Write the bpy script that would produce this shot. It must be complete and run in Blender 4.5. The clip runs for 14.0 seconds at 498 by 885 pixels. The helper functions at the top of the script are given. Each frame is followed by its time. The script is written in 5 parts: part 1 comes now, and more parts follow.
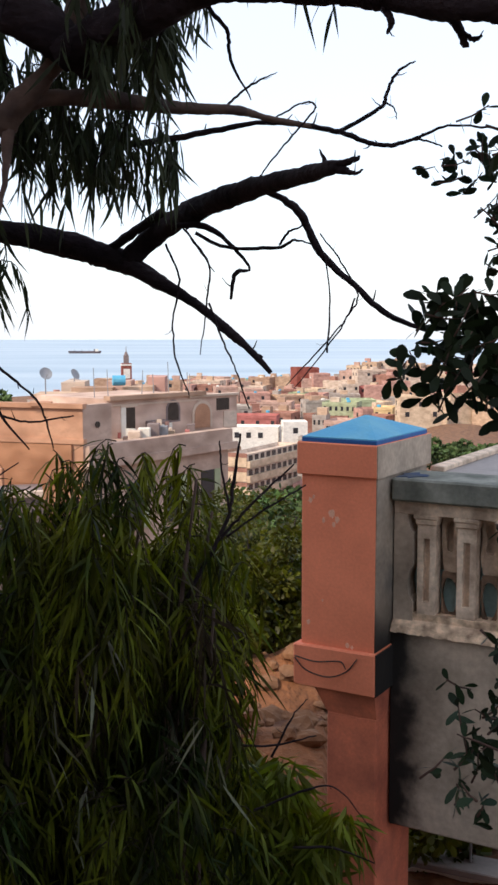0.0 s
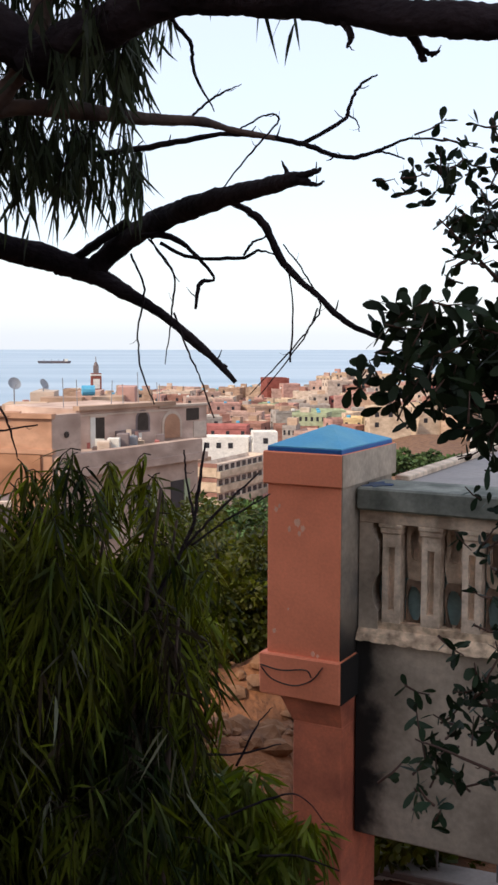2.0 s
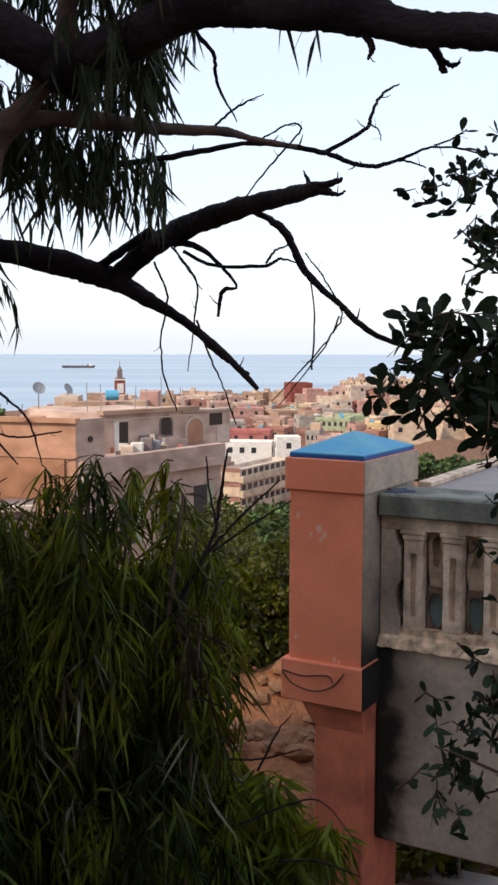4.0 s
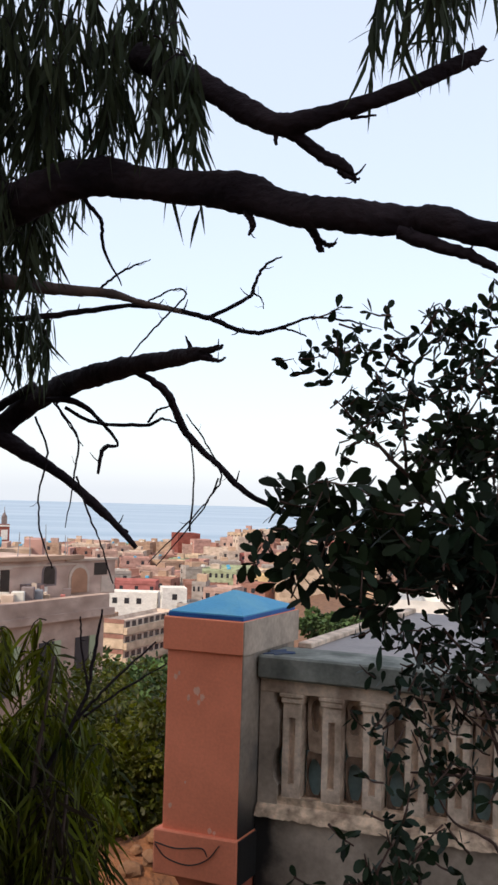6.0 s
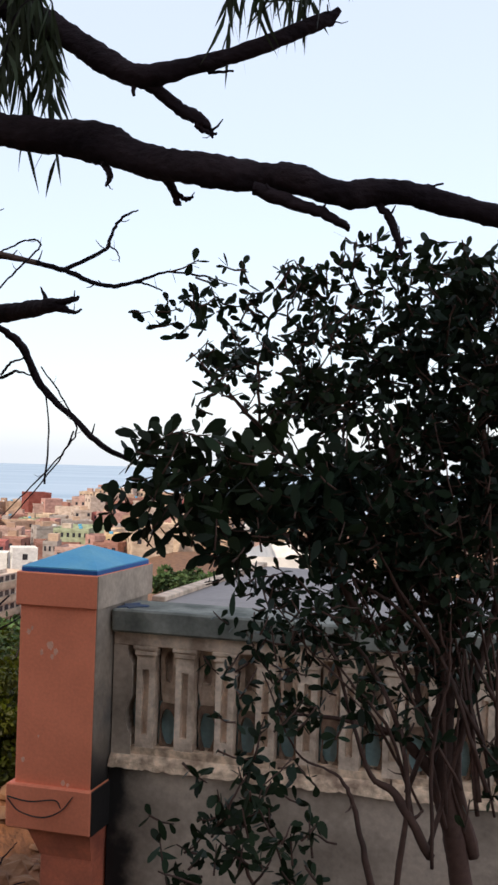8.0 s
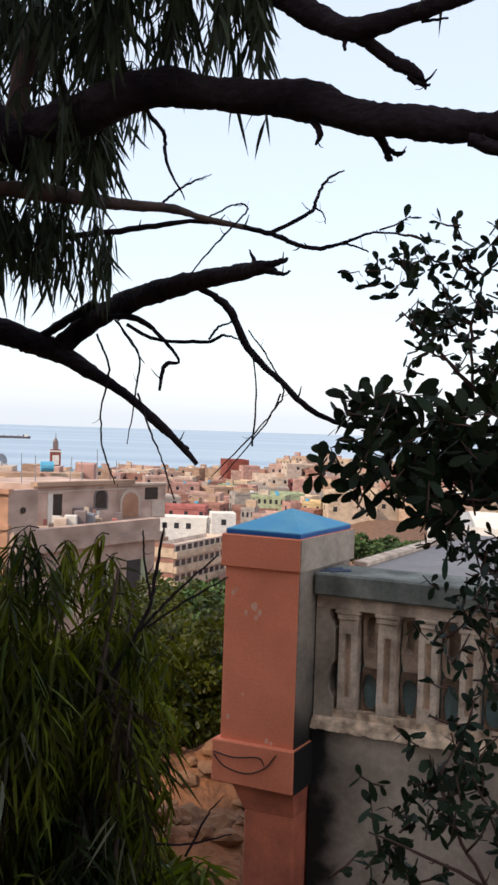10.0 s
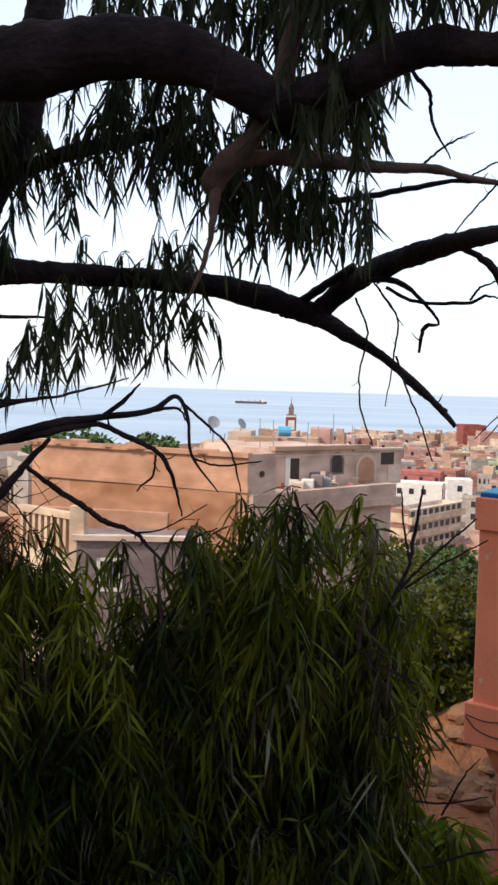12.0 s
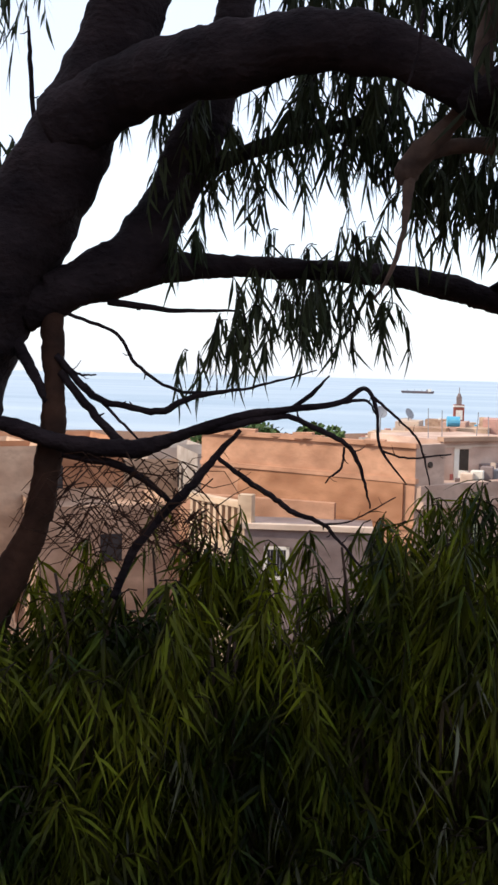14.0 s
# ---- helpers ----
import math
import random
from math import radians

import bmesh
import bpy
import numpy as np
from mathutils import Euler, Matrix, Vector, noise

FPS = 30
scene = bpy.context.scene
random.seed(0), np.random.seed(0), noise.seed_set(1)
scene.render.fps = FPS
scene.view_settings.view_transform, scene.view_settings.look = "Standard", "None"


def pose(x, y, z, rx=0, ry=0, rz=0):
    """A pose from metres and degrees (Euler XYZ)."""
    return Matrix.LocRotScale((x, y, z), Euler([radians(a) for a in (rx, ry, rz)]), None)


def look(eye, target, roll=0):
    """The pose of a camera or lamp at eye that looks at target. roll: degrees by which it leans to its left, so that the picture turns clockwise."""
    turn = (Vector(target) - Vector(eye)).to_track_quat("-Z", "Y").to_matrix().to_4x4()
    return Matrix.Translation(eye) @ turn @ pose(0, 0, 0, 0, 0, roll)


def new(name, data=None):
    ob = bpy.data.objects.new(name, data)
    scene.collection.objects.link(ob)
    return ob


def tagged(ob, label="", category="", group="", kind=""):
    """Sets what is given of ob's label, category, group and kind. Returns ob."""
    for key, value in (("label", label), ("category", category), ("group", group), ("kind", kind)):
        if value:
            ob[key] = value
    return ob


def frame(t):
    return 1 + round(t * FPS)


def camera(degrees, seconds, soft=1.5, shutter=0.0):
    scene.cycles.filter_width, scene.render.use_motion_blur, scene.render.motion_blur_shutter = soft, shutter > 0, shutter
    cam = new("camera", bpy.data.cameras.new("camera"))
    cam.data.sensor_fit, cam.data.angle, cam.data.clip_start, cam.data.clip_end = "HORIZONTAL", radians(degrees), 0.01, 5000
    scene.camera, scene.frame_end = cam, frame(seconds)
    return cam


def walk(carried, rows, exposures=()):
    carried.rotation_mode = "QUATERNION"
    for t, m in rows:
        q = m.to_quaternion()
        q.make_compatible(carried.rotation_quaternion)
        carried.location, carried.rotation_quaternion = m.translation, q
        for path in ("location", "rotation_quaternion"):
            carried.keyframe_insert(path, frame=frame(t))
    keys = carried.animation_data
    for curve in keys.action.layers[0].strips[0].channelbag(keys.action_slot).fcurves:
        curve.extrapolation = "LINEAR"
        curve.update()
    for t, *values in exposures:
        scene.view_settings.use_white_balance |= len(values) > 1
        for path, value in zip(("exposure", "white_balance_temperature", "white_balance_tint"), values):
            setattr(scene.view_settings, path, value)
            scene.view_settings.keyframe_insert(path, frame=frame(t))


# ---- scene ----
cam = camera(26.13, 14.0, soft=2.7)


def aim(x, y, z, turn, tilt, lean):
    return pose(x, y, z, 90 + tilt, 0, turn) @ pose(0, 0, 0, 0, 0, lean)


PATH = [
    (0, aim(0.000, 0.000, 1.600, -0.33, -6.22, -0.07)),
    (0.5, aim(0.019, -0.024, 1.600, -2.58, -5.82, 0.32)),
    (1, aim(0.025, -0.026, 1.602, -2.61, -5.67, -0.06)),
    (1.5, aim(0.025, -0.031, 1.599, -2.22, -5.70, -0.18)),
    (2, aim(0.024, -0.023, 1.597, -1.93, -5.67, 0.10)),
    (2.2, aim(0.024, -0.019, 1.598, -2.03, -5.70, 0.26)),
    (2.7, aim(0.025, -0.024, 1.599, -1.81, -5.78, 0.25)),
    (3.3, aim(0.027, -0.038, 1.604, -1.15, -5.81, 0.17)),
    (3.9, aim(0.029, -0.051, 1.608, -0.68, -5.45, 0.12)),
    (4.3, aim(0.030, -0.054, 1.609, -0.80, -4.84, 0.16)),
    (4.5, aim(0.034, -0.049, 1.610, -1.56, -3.21, 0.69)),
    (5, aim(0.048, -0.034, 1.641, -4.74, 1.59, 1.29)),
    (5.5, aim(0.061, -0.024, 1.648, -6.23, 2.21, 1.50)),
    (6, aim(0.067, -0.021, 1.648, -6.51, 2.70, 1.70)),
    (6.5, aim(0.068, -0.018, 1.642, -7.17, 2.03, 1.67)),
    (7, aim(0.074, -0.019, 1.635, -11.36, 1.89, 2.30)),
    (7.2, aim(0.065, -0.069, 1.629, -12.90, 1.71, 2.17)),
    (7.6, aim(0.060, -0.078, 1.627, -14.70, 1.28, 2.02)),
    (8, aim(0.051, -0.069, 1.625, -14.40, 0.75, 1.78)),
    (8.4, aim(0.043, -0.052, 1.623, -12.71, 0.21, 1.53)),
    (8.8, aim(0.035, -0.035, 1.621, -10.33, -0.26, 1.37)),
    (9.3, aim(0.032, -0.027, 1.619, -7.46, -0.57, 1.40)),
    (9.5, aim(0.033, -0.034, 1.613, -6.50, -0.62, 1.70)),
    (10, aim(0.017, -0.036, 1.604, -4.03, -1.29, 1.90)),
    (10.5, aim(-0.006, -0.046, 1.598, -1.62, -1.94, 1.86)),
    (11, aim(-0.027, -0.052, 1.598, 0.71, -2.16, 1.64)),
    (11.5, aim(-0.044, -0.070, 1.599, 3.85, -2.38, 1.81)),
    (12, aim(-0.087, -0.093, 1.590, 8.38, -3.52, 1.52)),
    (12.5, aim(-0.113, -0.113, 1.588, 11.04, -3.75, 1.45)),
    (13, aim(-0.136, -0.111, 1.592, 13.19, -3.81, 1.32)),
    (13.5, aim(-0.161, -0.138, 1.592, 16.25, -3.75, 0.54)),
    (14, aim(-0.178, -0.124, 1.598, 17.19, -4.28, 1.26)),
]
walk(cam, PATH, exposures=[(0, 0.68), (0.6, 0.52), (2.2, 0.5), (4.3, 0.5), (5.2, 0.4), (7.2, 0.45), (9.4, 0.45), (11, 0.5), (12.3, 0.66), (14, 0.7)])

# ---- world and light ----
SUN_TURN, SUN_UP = radians(-124), radians(40)   # bearing from +y towards +x, and elevation
world = bpy.data.worlds.new("sky")
scene.world = world
world.use_nodes = True
wn = world.node_tree
sky = wn.nodes.new("ShaderNodeTexSky")
sky.sky_type = "NISHITA"
sky.sun_disc = False
sky.sun_elevation, sky.sun_rotation = SUN_UP, SUN_TURN
sky.air_density, sky.dust_density, sky.ozone_density = 1.0, 1.0, 1.0
veil = wn.nodes.new("ShaderNodeMix")   # thin bright haze over the blue
veil.data_type = "RGBA"
veil.inputs[0].default_value = 0.62
veil.inputs[7].default_value = (5.15, 5.5, 6.35, 1)
wn.links.new(sky.outputs[0], veil.inputs[6])
wn.links.new(veil.outputs[2], wn.nodes["Background"].inputs[0])
wn.nodes["Background"].inputs[1].default_value = 0.15
sun_data = bpy.data.lights.new("sun", "SUN")
sun_data.energy, sun_data.angle, sun_data.color = 2.6, radians(0.6), (1.0, 0.86, 0.70)
sun = new("sun", sun_data)
toward = Vector((math.sin(SUN_TURN) * math.cos(SUN_UP), math.cos(SUN_TURN) * math.cos(SUN_UP), math.sin(SUN_UP)))
sun.matrix_world = look(toward * 50, (0, 0, 0))


# ---- materials ----
def mat(name, color, rough=0.8, second=None, fine=40.0, coarse=1.5, amount=0.5, bump=0.15, grain=0.25, dist=0.01,
        per_piece=0.0, spec=0.3, light_through=0.0, metallic=0.0, stretch=(1, 1, 1)):
    """Colour with broad stains towards a second colour, fine grain and bump, in metres."""
    m = bpy.data.materials.new(name)
    m.use_nodes = True
    n, l = m.node_tree.nodes, m.node_tree.links
    b = n["Principled BSDF"]
    b.inputs["Roughness"].default_value = rough
    b.inputs["Specular IOR Level"].default_value = spec
    b.inputs["Metallic"].default_value = metallic
    tc = n.new("ShaderNodeTexCoord")
    mp = n.new("ShaderNodeMapping")
    mp.inputs["Scale"].default_value = stretch
    l.new(tc.outputs["Object"], mp.inputs[0])
    big, small = n.new("ShaderNodeTexNoise"), n.new("ShaderNodeTexNoise")
    for t, s, dt in ((big, coarse, 6), (small, fine, 4)):
        t.inputs["Scale"].default_value, t.inputs["Detail"].default_value = s, dt
        l.new(mp.outputs[0], t.inputs["Vector"])
    ramp = n.new("ShaderNodeValToRGB")
    ramp.color_ramp.elements[0].position, ramp.color_ramp.elements[1].position = 0.38, 0.66
    l.new(big.outputs[0], ramp.inputs[0])
    second = second or tuple(c * 0.6 for c in color)
    mix = n.new("ShaderNodeMix")
    mix.data_type = "RGBA"
    mix.inputs[6].default_value, mix.inputs[7].default_value = (*color, 1), (*second, 1)
    k = n.new("ShaderNodeMath")
    k.operation = "MULTIPLY"
    k.inputs[1].default_value = amount
    l.new(ramp.outputs[0], k.inputs[0])
    l.new(k.outputs[0], mix.inputs[0])
    hsv = n.new("ShaderNodeHueSaturation")
    l.new(mix.outputs[2], hsv.inputs["Color"])
    rng = n.new("ShaderNodeMapRange")
    rng.inputs[3].default_value, rng.inputs[4].default_value = 1 - grain, 1 + grain
    l.new(small.outputs[0], rng.inputs[0])
    value = rng.outputs[0]
    if per_piece:
        geo = n.new("ShaderNodeNewGeometry")
        r2 = n.new("ShaderNodeMapRange")
        r2.inputs[3].default_value, r2.inputs[4].default_value = 1 - per_piece, 1 + per_piece
        l.new(geo.outputs["Random Per Island"], r2.inputs[0])
        mu = n.new("ShaderNodeMath")
        mu.operation = "MULTIPLY"
        l.new(rng.outputs[0], mu.inputs[0])
        l.new(r2.outputs[0], mu.inputs[1])
        value = mu.outputs[0]
        r3 = n.new("ShaderNodeMapRange")
        r3.inputs[3].default_value, r3.inputs[4].default_value = 0.485, 0.52
        l.new(geo.outputs["Random Per Island"], r3.inputs[0])
        l.new(r3.outputs[0], hsv.inputs["Hue"])
    l.new(value, hsv.inputs["Value"])
    l.new(hsv.outputs[0], b.inputs["Base Color"])
    if bump:
        bp = n.new("ShaderNodeBump")
        bp.inputs["Strength"].default_value, bp.inputs["Distance"].default_value = bump, dist
        l.new(small.outputs[0], bp.inputs["Height"])
        l.new(bp.outputs[0], b.inputs["Normal"])
    if light_through:
        tr = n.new("ShaderNodeBsdfTranslucent")
        bright = n.new("ShaderNodeHueSaturation")
        bright.inputs["Value"].default_value, bright.inputs["Saturation"].default_value = 1.6, 1.1
        l.new(hsv.outputs[0], bright.inputs["Color"])
        l.new(bright.outputs[0], tr.inputs["Color"])
        ms = n.new("ShaderNodeMixShader")
        ms.inputs[0].default_value = light_through
        l.new(b.outputs[0], ms.inputs[1])
        l.new(tr.outputs[0], ms.inputs[2])
        l.new(ms.outputs[0], n["Material Output"].inputs[0])
    return m


M_TERRA = mat("terracotta_paint", (0.86, 0.255, 0.135), 0.75, (0.68, 0.195, 0.100), 60, 3.0, 0.6, 0.25, 0.12, 0.004)
# darker than the paint above, with dark blotches
M_TERRA_LOW = mat("terracotta_paint_blotchy", (0.74, 0.205, 0.108), 0.8, (0.36, 0.10, 0.06), 50, 4.0, 0.8, 0.3, 0.2, 0.004)
M_CHIP = mat("bare_plaster_chip", (0.80, 0.42, 0.29), 0.9, None, 80, 8, 0.4, 0.3, 0.2)
M_BLUE = mat("blue_paint", (0.08, 0.34, 0.53), 0.6, (0.15, 0.42, 0.53), 60, 5, 0.7, 0.2, 0.15, 0.003)
M_BLUE_DARK = mat("dark_blue_paint", (0.02, 0.11, 0.34), 0.55, None, 60, 5, 0.5, 0.15, 0.2, 0.003)
M_GREY = mat("weathered_render", (0.52, 0.40, 0.30), 0.95, (0.25, 0.19, 0.14), 30, 2.6, 0.85, 0.4, 0.3, 0.006)


def shade_painted(m, axis, edge, width, low, high):
    """Dark shade painted into the render's colour: full beyond the edge, broken up by noise, between two heights."""
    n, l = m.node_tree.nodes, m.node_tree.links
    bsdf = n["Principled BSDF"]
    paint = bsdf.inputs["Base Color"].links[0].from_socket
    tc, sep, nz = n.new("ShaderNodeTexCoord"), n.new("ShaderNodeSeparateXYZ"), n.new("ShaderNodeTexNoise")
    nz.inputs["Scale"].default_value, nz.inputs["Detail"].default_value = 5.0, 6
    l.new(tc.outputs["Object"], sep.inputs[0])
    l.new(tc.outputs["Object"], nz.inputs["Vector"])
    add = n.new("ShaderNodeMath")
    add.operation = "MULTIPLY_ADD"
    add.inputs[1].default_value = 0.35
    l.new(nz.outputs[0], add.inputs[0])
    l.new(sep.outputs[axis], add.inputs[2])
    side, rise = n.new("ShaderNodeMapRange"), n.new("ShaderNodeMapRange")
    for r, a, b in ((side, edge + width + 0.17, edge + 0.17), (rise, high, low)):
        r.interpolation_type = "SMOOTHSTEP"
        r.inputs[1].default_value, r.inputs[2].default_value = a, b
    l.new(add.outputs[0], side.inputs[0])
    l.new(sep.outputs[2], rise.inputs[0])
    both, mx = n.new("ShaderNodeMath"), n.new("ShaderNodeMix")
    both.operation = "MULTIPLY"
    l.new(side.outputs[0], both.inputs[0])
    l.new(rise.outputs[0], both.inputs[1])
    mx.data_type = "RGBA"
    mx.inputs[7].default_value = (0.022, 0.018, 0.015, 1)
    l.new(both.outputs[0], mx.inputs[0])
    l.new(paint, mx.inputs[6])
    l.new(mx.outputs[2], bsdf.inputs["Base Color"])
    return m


# corner shade beside the pillar is painted into both of these colours
M_GREY_SHADED = shade_painted(mat("shade_painted_render", (0.52, 0.40, 0.30), 0.95, (0.25, 0.19, 0.14), 30, 2.6, 0.85, 0.4, 0.3, 0.006), 0, 0.07, 0.17, -0.20, 0.05)
M_GREY_SIDE = shade_painted(mat("shaded_side_render", (0.38, 0.30, 0.225), 0.95, (0.15, 0.13, 0.11), 30, 3.5, 0.9, 0.4, 0.3, 0.006), 0, 0.5, 0.2, -0.28, 0.18)
M_RAIL = mat("mossy_concrete", (0.27, 0.265, 0.22), 0.95, (0.07, 0.075, 0.06), 35, 5, 0.8, 0.4, 0.3, 0.006)
M_SLAB = mat("roof_concrete", (0.36, 0.31, 0.28), 0.9, (0.24, 0.22, 0.21), 25, 2, 0.7, 0.3, 0.2, 0.006)
M_CAST = mat("cast_stone", (0.80, 0.61, 0.45), 0.9, (0.34, 0.235, 0.165), 45, 7, 0.9, 0.5, 0.3, 0.006)
M_PANEL = mat("dark_brown_stone", (0.28, 0.18, 0.12), 0.95, (0.08, 0.055, 0.04), 40, 9, 0.9, 0.5, 0.3, 0.008)
M_LEDGE = mat("crumbling_plaster", (0.84, 0.60, 0.40), 0.95, (0.24, 0.15, 0.10), 30, 13, 0.9, 0.7, 0.35, 0.015)
M_TEAL = mat("teal_paint", (0.30, 0.42, 0.40), 0.7, None, 40, 4, 0.5)
# interior shade as a colour, for slabs that stand for openings
M_DARK = mat("interior_shade_paint", (0.06, 0.045, 0.035), 0.9, None, 20, 3, 0.5)
M_WIRE = mat("black_cable", (0.02, 0.018, 0.018), 0.5, None, 60, 9, 0.2)
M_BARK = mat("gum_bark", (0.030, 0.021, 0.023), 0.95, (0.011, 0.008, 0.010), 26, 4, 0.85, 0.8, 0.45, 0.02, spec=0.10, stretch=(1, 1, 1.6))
# paler copy of the bark: light on the front limbs is in its colour
M_BARK_PALE = mat("lit_tone_bark", (0.10, 0.062, 0.047), 0.9, (0.040, 0.027, 0.024), 35, 9, 0.8, 0.7, 0.3, 0.01)
M_BARK_STEM = mat("reddish_gum_stem", (0.060, 0.029, 0.019), 0.9, (0.025, 0.014, 0.011), 30, 6, 0.8, 0.6, 0.35, 0.01, spec=0.1)
M_BARK_RED = mat("ficus_bark", (0.095, 0.050, 0.036), 0.85, (0.045, 0.028, 0.022), 50, 6, 0.7, 0.6, 0.3, 0.006)
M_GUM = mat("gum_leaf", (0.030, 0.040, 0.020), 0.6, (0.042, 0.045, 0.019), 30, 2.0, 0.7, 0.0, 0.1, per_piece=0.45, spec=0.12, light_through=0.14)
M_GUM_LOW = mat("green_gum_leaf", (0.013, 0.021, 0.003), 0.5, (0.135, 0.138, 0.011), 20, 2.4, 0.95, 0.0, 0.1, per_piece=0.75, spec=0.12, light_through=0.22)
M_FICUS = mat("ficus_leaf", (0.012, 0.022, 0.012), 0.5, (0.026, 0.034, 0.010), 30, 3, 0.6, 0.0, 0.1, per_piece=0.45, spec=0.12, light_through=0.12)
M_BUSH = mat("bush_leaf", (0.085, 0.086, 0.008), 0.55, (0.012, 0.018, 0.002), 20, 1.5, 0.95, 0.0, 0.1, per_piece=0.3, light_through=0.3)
M_SHRUB = mat("light_shrub_leaf", (0.165, 0.175, 0.016), 0.5, (0.06, 0.08, 0.010), 20, 3, 0.8, 0.0, 0.1, per_piece=0.5, spec=0.25, light_through=0.35)
M_FARLEAF = mat("far_tree_leaf", (0.07, 0.11, 0.03), 0.7, (0.04, 0.06, 0.02), 2, 0.2, 0.7, 0.0, 0.1, per_piece=0.4)
M_SOIL = mat("dry_red_soil", (0.21, 0.105, 0.055), 0.95, (0.10, 0.052, 0.03), 9, 0.7, 0.9, 0.8, 0.35, 0.05)
M_EARTH = mat("bank_red_earth", (0.23, 0.092, 0.038), 0.95, (0.085, 0.036, 0.018), 11, 1.3, 0.9, 1.0, 0.5, 0.06)
# near soil, darkened in its colour for the shade under the plants
M_SOIL_SHADE = mat("shaded_soil", (0.055, 0.036, 0.022), 0.95, (0.03, 0.022, 0.015), 25, 1.5, 0.8, 0.8, 0.5, 0.03)
M_ROCK = mat("brown_rock", (0.22, 0.105, 0.05), 0.95, (0.10, 0.056, 0.034), 14, 3, 0.8, 0.8, 0.3, 0.03)
M_GLASS_DARK = mat("dark_window", (0.035, 0.035, 0.04), 0.25, None, 3, 0.5, 0.4, 0.0, 0.2, spec=0.5)
M_WHITE = mat("white_paint", (0.72, 0.68, 0.60), 0.8, (0.5, 0.45, 0.38), 20, 1.2, 0.5, 0.15, 0.1)
M_METAL = mat("grey_metal", (0.30, 0.30, 0.31), 0.5, None, 30, 3, 0.4, 0.1, 0.15, metallic=0.4)
M_SHIP = mat("ship_hull", (0.10, 0.09, 0.10), 0.6, (0.16, 0.09, 0.08), 0.2, 0.05, 0.5, 0.0, 0.1)


def wall_paint(name, c, worn=0.7):
    return mat(name, c, 0.9, (c[0] * 0.55, c[1] * 0.5, c[2] * 0.48), 2.2, 0.55, worn, 0.5, 0.36, 0.06, spec=0.1, stretch=(1, 1, 1.6))


M_OCHRE = wall_paint("ochre_plaster", (0.51, 0.285, 0.180))
M_ORANGE = wall_paint("orange_plaster", (0.43, 0.22, 0.125), 0.9)
# house plaster greyed in the colour, as its shaded side looks
M_SHADEGREY = wall_paint("shade_toned_plaster", (0.50, 0.36, 0.285))
M_ROOFROOM = wall_paint("pale_rosy_plaster", (0.62, 0.445, 0.355), 0.95)
M_DEADLEAF = mat("withered_leaf", (0.030, 0.022, 0.012), 0.7, (0.055, 0.036, 0.018), 20, 3, 0.7, 0.0, 0.1, per_piece=0.4, spec=0.1)
M_PALELEAF = mat("pale_grey_leaf", (0.115, 0.12, 0.07), 0.5, (0.10, 0.085, 0.05), 20, 4, 0.7, 0.0, 0.1, per_piece=0.4, spec=0.3)
M_TWIG_DARK = mat("dark_twig", (0.030, 0.022, 0.016), 0.9, None, 40, 6, 0.5, 0.0, 0.2, spec=0.1)
M_MAUVE = wall_paint("mauve_grey_plaster", (0.24, 0.19, 0.18))
CITY = [wall_paint(n, c) for n, c in (
    ("sand_wall", (0.55, 0.385, 0.27)), ("pale_wall", (0.62, 0.49, 0.39)), ("tan_wall", (0.45, 0.30, 0.21)),
    ("pink_wall", (0.53, 0.31, 0.255)), ("cream_wall", (0.63, 0.48, 0.34)), ("brick_wall", (0.36, 0.19, 0.145)),
    ("grey_wall", (0.42, 0.365, 0.32)), ("rose_wall", (0.52, 0.35, 0.285)))]
M_RED = wall_paint("brick_red_wall", (0.27, 0.085, 0.065))
M_PINK = wall_paint("strong_pink_wall", (0.46, 0.17, 0.15))
M_GREEN = wall_paint("pale_green_wall", (0.40, 0.44, 0.28))
M_YELLOW = wall_paint("yellow_wall", (0.68, 0.50, 0.27))
M_FARWHITE = wall_paint("white_wall", (0.74, 0.70, 0.64), 0.3)

M_SEA = bpy.data.materials.new("sea_water")
M_SEA.use_nodes = True
sn, sl = M_SEA.node_tree.nodes, M_SEA.node_tree.links
sb = sn["Principled BSDF"]
sb.inputs["Roughness"].default_value = 0.35
stc = sn.new("ShaderNodeTexCoord")
smp = sn.new("ShaderNodeMapping")
smp.inputs["Scale"].default_value = (0.0006, 0.004, 1)
sl.new(stc.outputs["Object"], smp.inputs[0])
snz = sn.new("ShaderNodeTexNoise")
snz.inputs["Scale"].default_value, snz.inputs["Detail"].default_value = 1.6, 5
sl.new(smp.outputs[0], snz.inputs["Vector"])
srp = sn.new("ShaderNodeValToRGB")
srp.color_ramp.elements[0].position, srp.color_ramp.elements[1].position = 0.35, 0.65
srp.color_ramp.elements[0].color, srp.color_ramp.elements[1].color = (0.20, 0.285, 0.36, 1), (0.37, 0.435, 0.49, 1)
sl.new(snz.outputs[0], srp.inputs[0])
sl.new(srp.outputs[0], sb.inputs["Base Color"])
swv = sn.new("ShaderNodeTexNoise")
swv.inputs["Scale"].default_value, swv.inputs["Detail"].default_value = 0.08, 6
sl.new(stc.outputs["Object"], swv.inputs["Vector"])
sbp = sn.new("ShaderNodeBump")
sbp.inputs["Strength"].default_value, sbp.inputs["Distance"].default_value = 0.5, 2.0
sl.new(swv.outputs[0], sbp.inputs["Height"])
sl.new(sbp.outputs[0], sb.inputs["Normal"])


